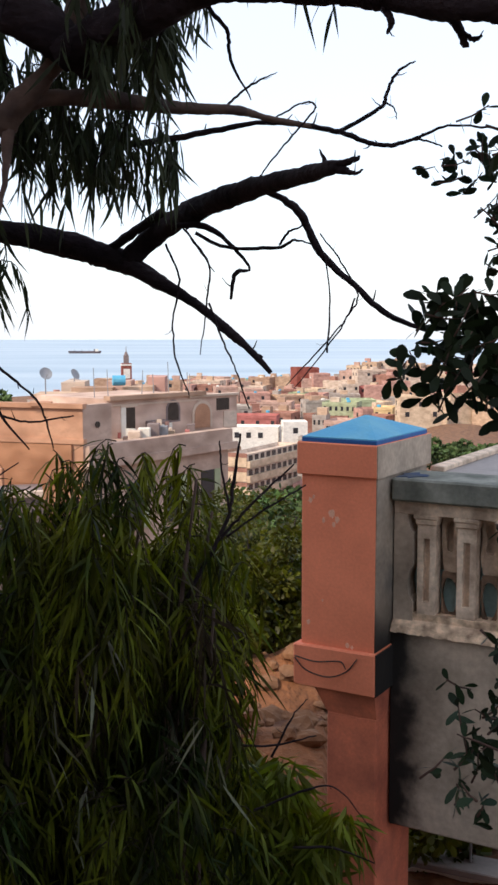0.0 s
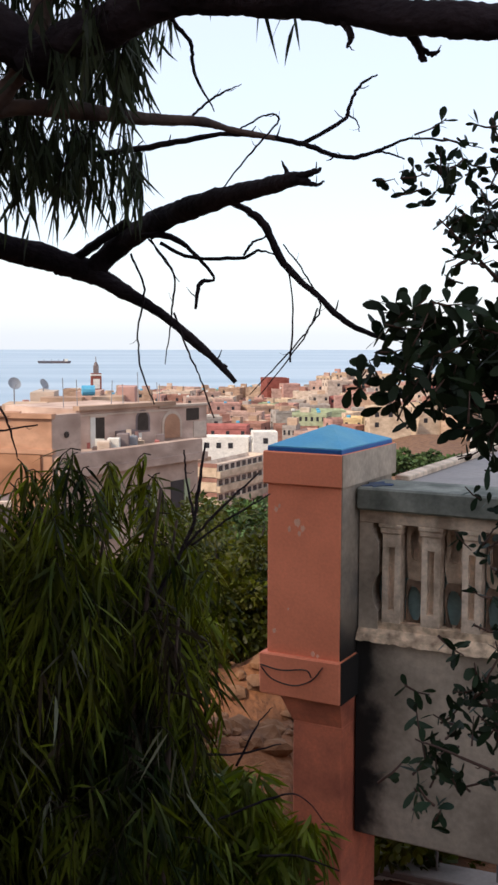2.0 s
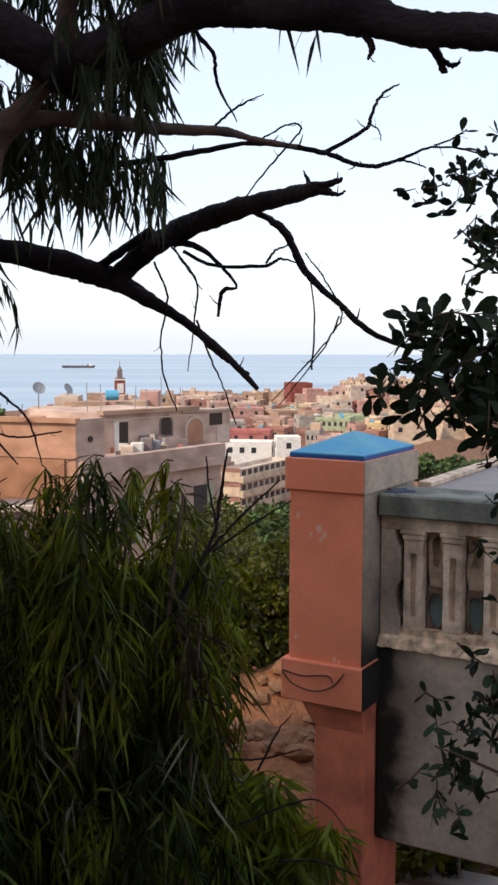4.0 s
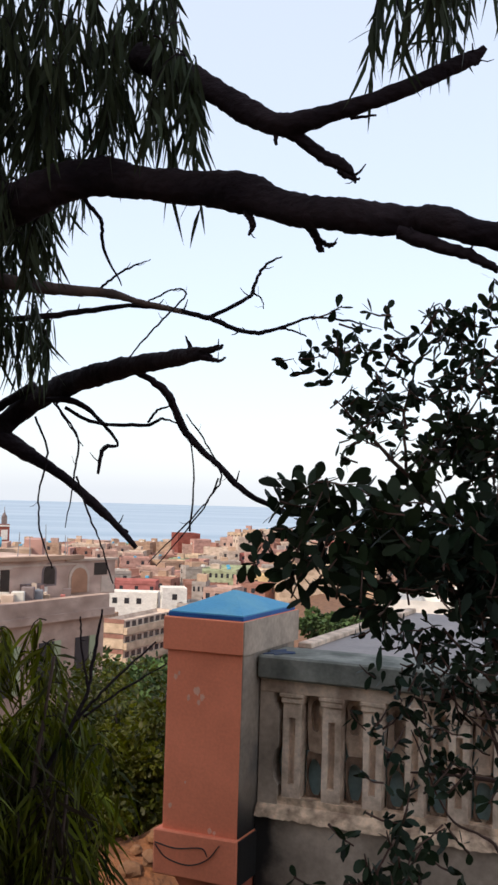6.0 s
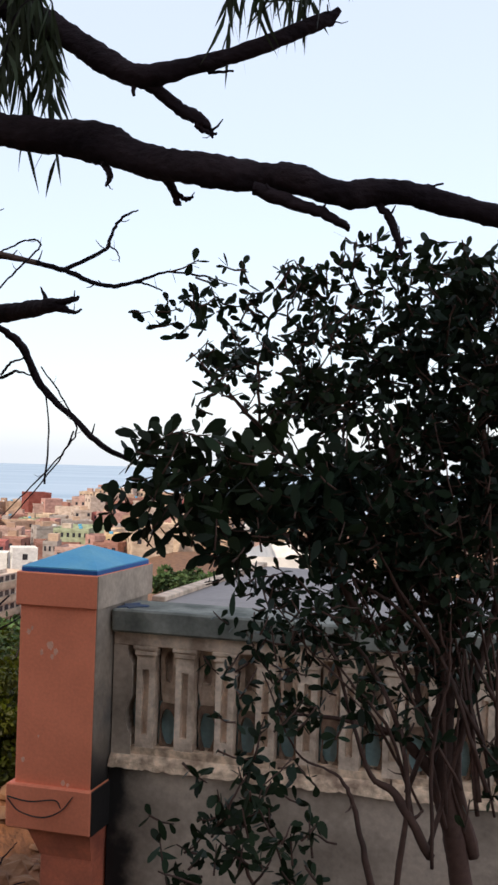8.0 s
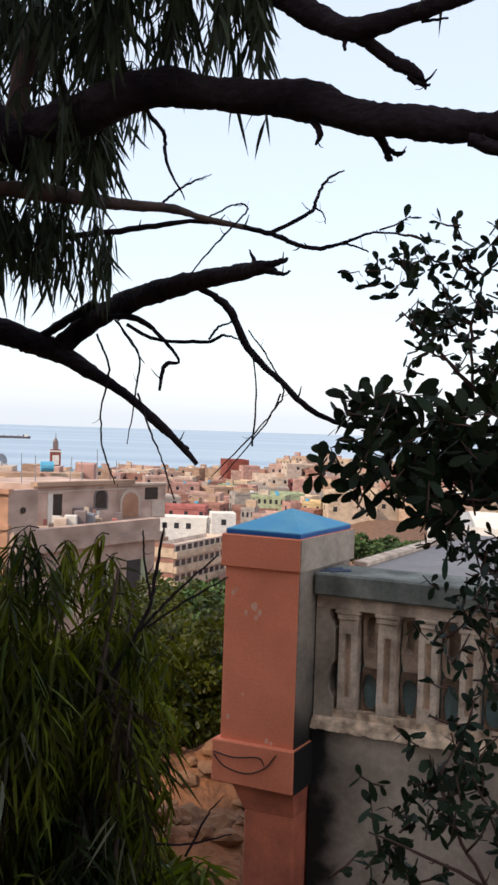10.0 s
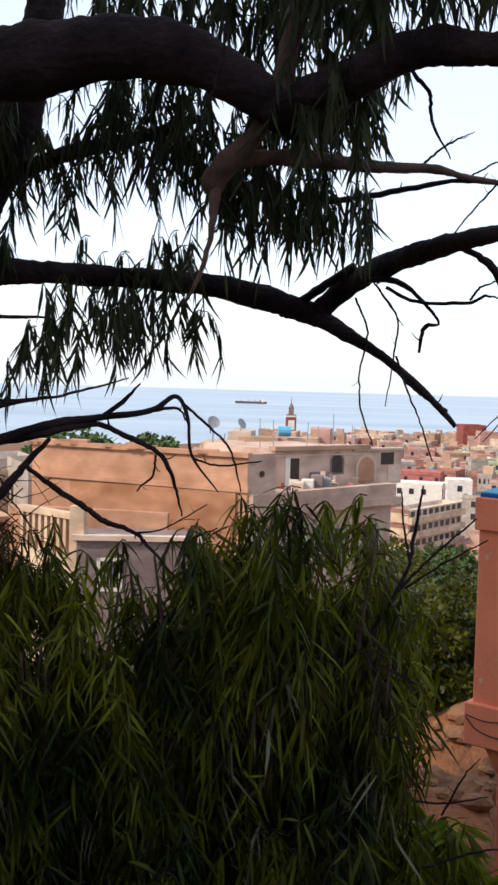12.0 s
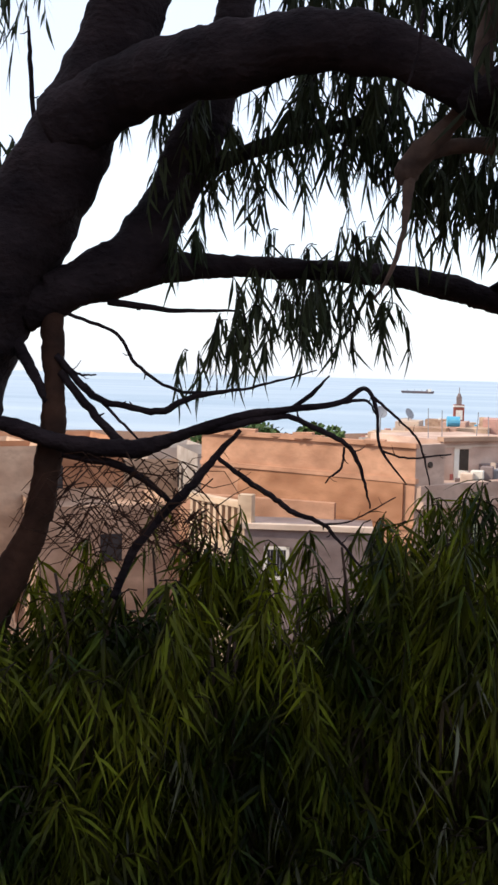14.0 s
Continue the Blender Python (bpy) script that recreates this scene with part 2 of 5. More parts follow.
# ---- building blocks ----
def mesh_of(bm, name, material, smooth=False):
    me = bpy.data.meshes.new(name)
    bmesh.ops.recalc_face_normals(bm, faces=bm.faces)
    bm.to_mesh(me)
    bm.free()
    me.materials.append(material)
    if smooth:
        me.polygons.foreach_set("use_smooth", [True] * len(me.polygons))
    return me


def part(name, bm, material, parent, label="", smooth=False):
    ob = new(name, mesh_of(bm, name, material, smooth))
    ob.parent = parent
    return tagged(ob, label=label)


def thing(name, m, label, category, group="", kind=""):
    ob = new(name)
    ob.empty_display_size = 0.2
    ob.matrix_world = m
    return tagged(ob, label, category, group, kind)


def add_box(bm, x0, x1, y0, y1, z0, z1, bevel=0.0):
    r = bmesh.ops.create_cube(bm, size=1)
    for v in r["verts"]:
        v.co = Vector(((x0 + x1) / 2 + v.co.x * (x1 - x0), (y0 + y1) / 2 + v.co.y * (y1 - y0), (z0 + z1) / 2 + v.co.z * (z1 - z0)))
    if bevel:
        edges = list({e for v in r["verts"] for e in v.link_edges})
        bmesh.ops.bevel(bm, geom=edges, offset=bevel, segments=1, affect="EDGES")
    return bm


def boxed(*a, bevel=0.0):
    return add_box(bmesh.new(), *a, bevel=bevel)


def prism(points, z0, z1):
    """An upright solid on a plan outline."""
    bm = bmesh.new()
    low = [bm.verts.new((x, y, z0)) for x, y in points]
    top = [bm.verts.new((x, y, z1)) for x, y in points]
    bm.faces.new(low[::-1])
    bm.faces.new(top)
    k = len(points)
    for i in range(k):
        bm.faces.new((low[i], low[(i + 1) % k], top[(i + 1) % k], top[i]))
    return bm


def wobble(bm, amount, scale=6.0, seed=0.0):
    """Uneven, worn faces and edges."""
    for v in bm.verts:
        v.co += noise.noise_vector(v.co * scale + Vector((seed, seed * 2, 0))) * amount
    return bm


def smooth_line(points, steps):
    """Catmull-Rom through rows (x, y, z, radius)."""
    p = np.array(points, float)
    p = np.vstack([2 * p[0] - p[1], p, 2 * p[-1] - p[-2]])
    out = []
    for i in range(1, len(p) - 2):
        for s in np.arange(steps) / steps:
            a, b, c, d = p[i - 1], p[i], p[i + 1], p[i + 2]
            out.append(0.5 * (2 * b + (c - a) * s + (2 * a - 5 * b + 4 * c - d) * s * s + (3 * b - a - 3 * c + d) * s ** 3))
    out.append(p[-2])
    out = np.array(out)
    lo, hi = p[1:-1, 3].min(), p[1:-1, 3].max()
    out[:, 3] = np.clip(out[:, 3], lo, hi)
    return out


def tube(bm, line, sides, rough=0.0):
    """A tapered, slightly knotty tube along the rows of line."""
    rings = []
    prev = None
    k = len(line)
    side = Vector((0.3, 0.2, 1)).normalized()
    for i in range(k):
        c, r = Vector(line[i][:3]), line[i][3]
        d = Vector(line[min(i + 1, k - 1)][:3]) - Vector(line[max(i - 1, 0)][:3])
        d = d.normalized() if d.length > 1e-6 else Vector((0, 0, 1))
        if prev is None:
            side = d.orthogonal().normalized()
        else:
            side = (side - d * side.dot(d)).normalized()
        other = d.cross(side)
        ring = []
        for j in range(sides):
            a = 2 * math.pi * j / sides
            w = side * math.cos(a) + other * math.sin(a)
            rr = r
            if rough:
                q = c + w * r
                rr = r * (1 + rough * noise.noise(q * 7)) + min(r, 0.05) * rough * (0.7 * noise.noise(q * 24) + 0.5 * noise.noise(q * 60))
            ring.append(bm.verts.new(c + w * rr))
        if prev:
            for j in range(sides):
                bm.faces.new((prev[j], prev[(j + 1) % sides], ring[(j + 1) % sides], ring[j]))
        else:
            bm.faces.new(ring[::-1])
        prev = ring
        rings.append(ring)
    bm.faces.new(prev)
    return bm


def bough(parent, name, rows, material=None):
    """One limb, twig or stub of a tree, with side spurs on the thin ones."""
    big = max(r[3] for r in rows)
    line = smooth_line(rows, 18 if big > 0.03 else 7)
    rng = random.Random(len(rows) * 31 + int(abs(rows[0][0]) * 1000))
    if big < 0.03:
        line = [(r[0] + rng.gauss(0, 0.0016), r[1] + rng.gauss(0, 0.0016), r[2] + rng.gauss(0, 0.0016), r[3]) if 0 < i < len(line) - 1 else r for i, r in enumerate(line)]
    bm = tube(bmesh.new(), line, 22 if big > 0.1 else 14 if big > 0.03 else 6, 0.2 if big > 0.03 else 0.22)
    if big < 0.03 and len(line) > 12:
        for i in range(4, len(line) - 2, 4):
            if rng.random() < 0.4:
                p = Vector(line[i][:3])
                d = Vector((rng.uniform(-1, 1), rng.uniform(-0.4, 0.4), rng.uniform(-0.8, 1))).normalized()
                r = line[i][3] * 0.45
                ln = rng.uniform(0.010, 0.030)
                tube(bm, [(*p, r), (*(p + d * ln), r * 0.8), (*(p + d * ln * 1.8 + Vector((0, 0, 0.01))), r * 0.4)], 4)
    return part(name, bm, material or parent_bark[0], parent, smooth=True)


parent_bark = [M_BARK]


def leaf_mesh(name, base, way, flat, length, width, profile, bend, material, sickle=0.0):
    """Many leaves in one mesh. profile: (share of the length, share of the width) along the blade; bend: droop towards the ground."""
    base, way, flat = (np.asarray(a, float) for a in (base, way, flat))
    way = way / np.linalg.norm(way, axis=1, keepdims=True)
    side = np.cross(way, flat)
    side /= np.linalg.norm(side, axis=1, keepdims=True) + 1e-9
    n = len(base)
    length, width, bend = np.asarray(length)[:, None], np.asarray(width)[:, None], np.asarray(bend)[:, None]
    curve = np.random.RandomState(n).uniform(-1, 1, (n, 1)) * sickle
    rows = []
    for s, w in profile:
        mid = base + way * length * s
        mid = mid + np.array([[0, 0, -1.0]]) * length * bend * s * s + side * length * curve * s * s
        if w == 0:
            rows.append([mid])
        else:
            rows.append([mid - side * width * w / 2, mid + side * width * w / 2])
    cols, faces, start = [], [], []
    for r in rows:
        start.append(len(cols))
        cols += r
    per = len(cols)
    verts = np.stack(cols, 1).reshape(-1, 3)
    one = []
    for i in range(len(rows) - 1):
        a, b = start[i], start[i + 1]
        if len(rows[i]) == 1:
            one.append((a, b, b + 1))
        elif len(rows[i + 1]) == 1:
            one.append((a, b, a + 1))
        else:
            one.append((a, b, b + 1, a + 1))
    faces = [tuple(v + k * per for v in f) for k in range(n) for f in one]
    me = bpy.data.meshes.new(name)
    me.from_pydata(verts.tolist(), [], faces)
    me.polygons.foreach_set("use_smooth", [True] * len(me.polygons))
    me.materials.append(material)
    return me


LANCE = [(0, 0), (0.1, 0.45), (0.35, 1.0), (0.65, 0.75), (0.87, 0.3), (1, 0)]
OVAL = [(0, 0), (0.15, 0.35), (0.45, 0.9), (0.72, 1.0), (0.92, 0.55), (1, 0)]
ROUND = [(0, 0), (0.4, 1.0), (0.8, 0.7), (1, 0)]


def leafy(parent, name, base, way, length, width, profile, bend, material, rs, label=""):
    flat = rs.normal(size=(len(base), 3))
    ob = new(name, leaf_mesh(name, base, way, flat, length, width, profile, bend, material, 0.38 if profile is LANCE else 0.08))
    ob.parent = parent
    return tagged(ob, label, kind="stuff")


def hanging_spray(parent, center, half, count, seed, material, length=(0.10, 0.19), width=(0.008, 0.016), per=13, reach=0.34, twig=M_BARK, spread=0.4, fall=0.85, bend=(0.02, 0.28), clumps=0):
    """Drooping leafy shoots: thin twigs that arch over and hang, each with long narrow leaves."""
    rs = np.random.RandomState(seed)
    c, h = np.array(center), np.array(half)
    bm = bmesh.new()
    base, way = [], []
    heads = [c + rs.uniform(-1, 1, 3) * h for _ in range(clumps)]
    for _ in range(count):
        p = c + rs.uniform(-1, 1, 3) * h
        if clumps:
            p = heads[rs.randint(clumps)] + rs.normal(size=3) * [0.06, 0.06, 0.06]
        if not clumps:
            p[2] = c[2] + h[2] - rs.uniform(-0.05, 1) * max(0.02, 2 * h[2] - reach * 0.75)
        out = rs.normal(size=3) * [1, 1, 0.3]
        out /= np.linalg.norm(out)
        ln = reach * rs.uniform(0.6, 1.25)
        pts = []
        for i in range(6):
            s = i / 5
            pts.append(p + out * ln * 0.55 * (s - 0.35 * s * s) + np.array([0, 0, -1]) * ln * (s * s * 0.9 - 0.12 * s))
        tube(bm, [(*q, 0.0035 - 0.0005 * i) for i, q in enumerate(pts)], 3)
        for s in np.linspace(0.12, 1.0, per):
            i = min(int(s * 5), 4)
            q = pts[i] + (pts[i + 1] - pts[i]) * (s * 5 - i)
            base.append(q)
            way.append(rs.normal(size=3) * [spread, spread, 0.3] + [0, 0, -fall])
    k = len(base)
    leafy(parent, "foliage", base, way, rs.uniform(*length, k), rs.uniform(*width, k), LANCE, rs.uniform(*bend, k), material, rs)
    part("twig_growth", bm, twig, parent, smooth=True)["kind"] = "stuff"


def bearing(b, d):
    return d * math.sin(radians(b)), d * math.cos(radians(b))


# ---- ground and water ----
def ground_height(x, y):
    d, b = math.hypot(x, y), math.degrees(math.atan2(x, y))
    near = np.interp(d, [0, 2.2, 3.2, 5, 7, 9, 10.6, 12.5, 20, 32, 50, 80, 150, 220, 620, 740, 850, 1000],
                     [0, -0.1, -0.9, -1.7, -1.62, -1.62, -1.75, -3.6, -10, -16, -19, -24, -34, -40, -40, -44, -62, -70])
    if abs(b) > 75:
        return float(np.interp(d, [0, 3, 400, 1000], [0, 0, 4, -70]))
    hill = 13 * math.exp(-((b - 12) / 5.0) ** 2) * np.interp(d, [90, 180, 330, 430], [0, 1, 1, 0])
    hill += 12 * math.exp(-((b - 7.5) / 3.2) ** 2) * np.interp(d, [480, 600, 720, 830], [0, 1, 1, 0])
    low = -9 * np.interp(b, [-14, -9.5], [1, 0]) * np.interp(d, [90, 200, 600, 740], [0, 1, 1, 0])
    low += -1.15 * np.interp(b, [4.5, 7.5], [0, 1]) * np.interp(d, [4, 6, 11, 14], [0, 1, 1, 0])
    low += 3.5 * noise.noise(Vector((x * 0.02, y * 0.02, 5))) * np.interp(d, [80, 200, 650, 750], [0, 1, 1, 0])
    rough = noise.noise(Vector((x * 0.7, y * 0.7, 0))) * min(0.3, d * 0.05) + noise.noise(Vector((x * 2.6, y * 2.6, 3))) * min(0.14, d * 0.02)
    return float(near + hill + low + rough * (1 if d > 2.5 else 0.1))


bm = bmesh.new()
rings = [0.0] + [1.0 + 0.35 * i for i in range(46)] + [17.5 * 1.09 ** i for i in range(52)]
previous = None
SPOKES = 288
for r in rings[1:]:
    ring = []
    for j in range(SPOKES):
        # finer spokes in front, coarser behind
        u = j / SPOKES * 2 - 1
        a = math.pi * (0.35 * u + 0.65 * u ** 3)
        x, y = r * math.sin(a), r * math.cos(a)
        ring.append(bm.verts.new((x, y, ground_height(x, y))))
    if previous:
        for j in range(SPOKES):
            bm.faces.new((previous[j], previous[(j + 1) % SPOKES], ring[(j + 1) % SPOKES], ring[j]))
    else:
        bm.faces.new(ring)
    previous = ring
near_faces = [min(v.co.xy.length for v in f.verts) for f in bm.faces]
ground = new("ground", mesh_of(bm, "ground", M_SOIL, True))
ground.data.materials.append(M_SOIL_SHADE)
ground.data.materials.append(M_EARTH)
# index 1, the shade-darkened soil, covers the ground nearest the viewpoint
ground.data.polygons.foreach_set("material_index", [1 if k < 6.2 else 2 if k < 17 else 0 for k in near_faces])
tagged(ground, "dry reddish-brown earth hillside falling to the town", "ground", kind="structure")

bm = bmesh.new()
bmesh.ops.create_grid(bm, x_segments=24, y_segments=24, size=1)
for v in bm.verts:
    v.co = Vector((v.co.x * 4700, 2650 + v.co.y * 2150, -60))
water = new("water", mesh_of(bm, "water", M_SEA))
tagged(water, "pale blue calm sea reaching the hazy horizon", "sea", kind="structure")

# unseen tall block behind the viewpoint, added to shade the terrace and trees
sun_block = thing("shade_block", pose(-24.4, -11.8, 0, 0, 0, -56), "unseen tall block added behind the viewpoint for shade", "house")
part("wall", boxed(-3.6, 5.2, -4, 4, -1, 30), M_SHADEGREY, sun_block)
# unseen wall, added to cut the sky light on the saplings
wall_sky_block = new("wall_sky_block", mesh_of(prism([(-6.2, -1.4), (0.3, -1.4), (0.3, -1.7), (-6.5, -1.7), (-6.5, 3.0), (-6.2, 3.0)], -0.3, 5.0), "wall_sky_block", M_SHADEGREY))
tagged(wall_sky_block, "unseen wall added behind the viewpoint to block sky light", "wall", kind="structure")

# ---- terrace with pillar and balustrade ----
TERRACE = pose(0.742, 5.885, 0, 0, 0, -30.5)   # x along the balustrade, y away

pillar = thing("terrace_pillar", TERRACE, "terracotta-painted square masonry pillar with a blue pyramid cap", "pillar")
part("shaft", wobble(boxed(-0.478, -0.016, 0.02, 0.80, -0.27, 0.78, bevel=0.006), 0.002), M_TERRA, pillar)
part("cap", wobble(boxed(-0.50, 0.0, 0.0, 0.83, 0.75, 0.937, bevel=0.006), 0.002), M_TERRA, pillar)
part("plinth", wobble(boxed(-0.515, 0.004, -0.012, 0.83, -0.50, -0.25, bevel=0.008), 0.003), M_TERRA, pillar)
part("cap_edge", boxed(-0.478, -0.010, 0.017, 0.793, 0.937, 0.962, bevel=0.003), M_BLUE_DARK, pillar, "dark blue painted band")
bm = bmesh.new()
base = [bm.verts.new(p) for p in ((-0.475, 0.02, 0.962), (-0.013, 0.02, 0.962), (-0.013, 0.79, 0.962), (-0.475, 0.79, 0.962))]
top = [bm.verts.new(p) for p in ((-0.475, 0.02, 0.968), (-0.013, 0.02, 0.968), (-0.013, 0.79, 0.968), (-0.475, 0.79, 0.968))]
tip = [bm.verts.new(p) for p in ((-0.255, 0.39, 1.070), (-0.235, 0.39, 1.070), (-0.235, 0.42, 1.070), (-0.255, 0.42, 1.070))]
bm.faces.new(base[::-1])
bm.faces.new(tip)
for i in range(4):
    j = (i + 1) % 4
    bm.faces.new((base[i], base[j], top[j], top[i]))
    bm.faces.new((top[i], top[j], tip[j], tip[i]))
part("pyramid_top", bm, M_BLUE, pillar, "blue painted pyramid top")
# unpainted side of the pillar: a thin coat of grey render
# shade towards its foot is part of the material's colour
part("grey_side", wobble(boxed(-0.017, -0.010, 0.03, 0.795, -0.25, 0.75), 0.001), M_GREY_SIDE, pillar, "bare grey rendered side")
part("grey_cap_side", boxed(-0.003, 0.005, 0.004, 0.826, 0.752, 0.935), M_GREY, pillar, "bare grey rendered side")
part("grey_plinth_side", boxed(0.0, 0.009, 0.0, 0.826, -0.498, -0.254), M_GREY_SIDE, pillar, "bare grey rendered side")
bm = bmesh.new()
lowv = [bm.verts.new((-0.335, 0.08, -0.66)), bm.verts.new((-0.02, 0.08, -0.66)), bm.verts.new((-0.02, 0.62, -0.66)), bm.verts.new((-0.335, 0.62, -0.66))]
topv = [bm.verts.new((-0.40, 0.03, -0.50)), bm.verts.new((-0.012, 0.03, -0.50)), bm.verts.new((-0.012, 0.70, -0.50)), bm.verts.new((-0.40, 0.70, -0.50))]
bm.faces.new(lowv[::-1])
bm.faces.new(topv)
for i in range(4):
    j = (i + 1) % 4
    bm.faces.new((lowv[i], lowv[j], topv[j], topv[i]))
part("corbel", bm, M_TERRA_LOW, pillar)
part("lower_column", wobble(boxed(-0.335, -0.02, 0.08, 0.62, -3.2, -0.66, bevel=0.008), 0.004), M_TERRA_LOW, pillar, "blotchy darker terracotta lower column")
rs = random.Random(5)
for cx, cz, s in ((-0.285, 0.53, 0.022), (-0.25, 0.50, 0.017), (-0.27, 0.47, 0.014), (-0.335, 0.49, 0.014), (-0.42, 0.60, 0.016),
                  (-0.40, 0.62, 0.010), (-0.43, -0.12, 0.014), (-0.18, -0.225, 0.014), (-0.15, -0.235, 0.010), (-0.34, 0.02, 0.008)):
    bm = bmesh.new()
    outline = [bm.verts.new((cx + s * rs.uniform(0.5, 1.1) * math.cos(a), 0.0185, cz + 1.3 * s * rs.uniform(0.5, 1.1) * math.sin(a)))
               for a in [2 * math.pi * i / 11 for i in range(11)]]
    f = bm.faces.new(outline)
    bmesh.ops.extrude_face_region(bm, geom=[f])
    for v in outline:
        v.co.y += 0.004
    part("paint_chip", bm, M_CHIP, pillar, "chip of bare plaster in the paint")
for rows in ([(-0.50, -0.018, -0.325, 0.004), (-0.36, -0.03, -0.335, 0.004), (-0.21, -0.02, -0.315, 0.004), (-0.17, -0.02, -0.355, 0.003)],
             [(-0.50, -0.018, -0.335, 0.004), (-0.42, -0.03, -0.395, 0.004), (-0.28, -0.03, -0.415, 0.004), (-0.17, -0.02, -0.37, 0.004), (-0.10, -0.018, -0.285, 0.003)]):
    part("cable", tube(bmesh.new(), smooth_line(rows, 8), 5), M_WIRE, pillar, "loose black cable loop", smooth=True)

bal = thing("terrace_balustrade", TERRACE, "weathered cast-stone balustrade with pierced panels on a terrace edge", "balustrade")
LEN = 3.5
part("rail", wobble(boxed(0.0, LEN, 0.20, 0.62, 0.605, 0.735, bevel=0.012), 0.004), M_RAIL, bal, "mossy grey concrete top rail")
bm = bmesh.new()
blot = [bm.verts.new((0.07 + (0.07 + 0.03 * math.sin(3 * a + 1)) * math.cos(a), 0.34 + (0.10 + 0.03 * math.sin(5 * a)) * math.sin(a), 0.741)) for a in [2 * math.pi * i / 28 for i in range(28)]]
blot_face = bm.faces.new(blot)
blot_low = bmesh.ops.extrude_face_region(bm, geom=[blot_face])
for v in blot_low["geom"]:
    if isinstance(v, bmesh.types.BMVert):
        v.co.z -= 0.012
part("paint_spill", bm, mat("old_blue_paint", (0.025, 0.05, 0.12), 0.8, (0.08, 0.09, 0.10), 40, 9, 0.9), bal, "dark blue paint spilt on the rail")
part("frieze", wobble(boxed(0.0, LEN, 0.255, 0.56, 0.525, 0.605, bevel=0.006), 0.004), M_CAST, bal)
bm = bmesh.new()
bmesh.ops.create_grid(bm, x_segments=200, y_segments=6, size=0.5)
for v in bm.verts:
    s = v.co.y + 0.5
    x = 0.0 + (v.co.x + 0.5) * LEN
    n1 = noise.noise(Vector((x * 4, s * 2, 1))) * 0.007 + noise.noise(Vector((x * 19, s * 5, 4))) * 0.008 + noise.noise(Vector((x * 50, s * 12, 7))) * 0.006
    v.co = Vector((x, 0.215 + 0.10 * s + n1, -0.165 + 0.105 * s ** 0.6 + n1 * 0.8))
r = bmesh.ops.extrude_face_region(bm, geom=bm.faces[:])
for v in r["geom"]:
    if isinstance(v, bmesh.types.BMVert):
        v.co.y = 0.50
        v.co.z -= 0.05
part("ledge", bm, M_LEDGE, bal, "crumbling peach plaster ledge")
part("lower_band", wobble(boxed(0.0, LEN, 0.27, 0.52, -0.22, -0.05), 0.006), M_LEDGE, bal)


def post(x, w=0.108):
    bm = bmesh.new()
    s = 0.020
    z0, z1 = -0.07, 0.47
    add_box(bm, x - w / 2, x - s, 0.27, 0.36, z0 + 0.06, z1 - 0.05)
    add_box(bm, x + s, x + w / 2, 0.27, 0.36, z0 + 0.06, z1 - 0.05)
    add_box(bm, x - w / 2, x + w / 2, 0.27, 0.36, z0, z0 + 0.09)
    add_box(bm, x - w / 2, x + w / 2, 0.27, 0.36, z1 - 0.08, z1)
    add_box(bm, x - s - 0.004, x + s + 0.004, 0.305, 0.355, z0 + 0.05, z1 - 0.05)
    add_box(bm, x - w / 2 - 0.012, x + w / 2 + 0.012, 0.258, 0.37, z1, z1 + 0.032, bevel=0.006)
    add_box(bm, x - w / 2 - 0.020, x + w / 2 + 0.020, 0.25, 0.375, z1 + 0.032, z1 + 0.058, bevel=0.006)
    return wobble(bm, 0.003, 9, x)


def holed(bm, x0, x1, z0, z1, cx, cz, rx, rz, power, y0, y1, k=20):
    """A slab cell with one rounded opening."""
    outer, inner = [], []
    for i in range(k):
        a = 2 * math.pi * i / k
        c, s = math.cos(a), math.sin(a)
        m = max(abs(c), abs(s))
        outer.append(((x0 + x1) / 2 + c / m * (x1 - x0) / 2, (z0 + z1) / 2 + s / m * (z1 - z0) / 2))
        q = (abs(c) ** power + abs(s) ** power) ** (-1 / power)
        inner.append((cx + rx * c * q, cz + rz * s * q))
    vs = [[bm.verts.new((px, y, pz)) for px, pz in ring] for ring, y in ((outer, y0), (inner, y0), (inner, y1), (outer, y1))]
    for i in range(k):
        j = (i + 1) % k
        for p, q in ((0, 1), (1, 2), (2, 3)):
            bm.faces.new((vs[p][i], vs[p][j], vs[q][j], vs[q][i]))


STEP = 0.237
for i in range(14):
    x = 0.195 + i * STEP
    part("post", post(x), M_CAST, bal)
    bm = bmesh.new()
    c = x + STEP / 2
    x0, x1 = x + 0.068, x + STEP - 0.068
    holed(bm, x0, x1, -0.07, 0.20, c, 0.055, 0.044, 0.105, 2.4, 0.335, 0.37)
    part("pierced_panel", wobble(bm, 0.009, 14, i), M_PANEL, bal, "dark brown pierced panel")
    bm = bmesh.new()
    holed(bm, x0, x1, 0.20, 0.525, c, 0.40, 0.026, 0.085, 3.5, 0.335, 0.37)
    part("upper_panel", wobble(bm, 0.016, 11, i), M_CAST, bal, "broken pale pierced panel")
# plastered pier against the pillar, its free edge cut in scallops
bm = bmesh.new()
edge = []
for i in range(41):
    z = -0.12 + 0.645 * i / 40
    edge.append((0.118 - 0.034 * math.sqrt(max(0.0, math.sin((z - 0.02) / 0.2 * math.pi))) + 0.004 * noise.noise(Vector((z * 40, 0, 0))), z))
ring_f = [bm.verts.new((x, 0.262, z)) for x, z in [(0.0, -0.12)] + edge + [(0.0, 0.525)]]
ring_b = [bm.verts.new((v.co.x, 0.37, v.co.z)) for v in ring_f]
bm.faces.new(ring_f)
bm.faces.new(ring_b[::-1])
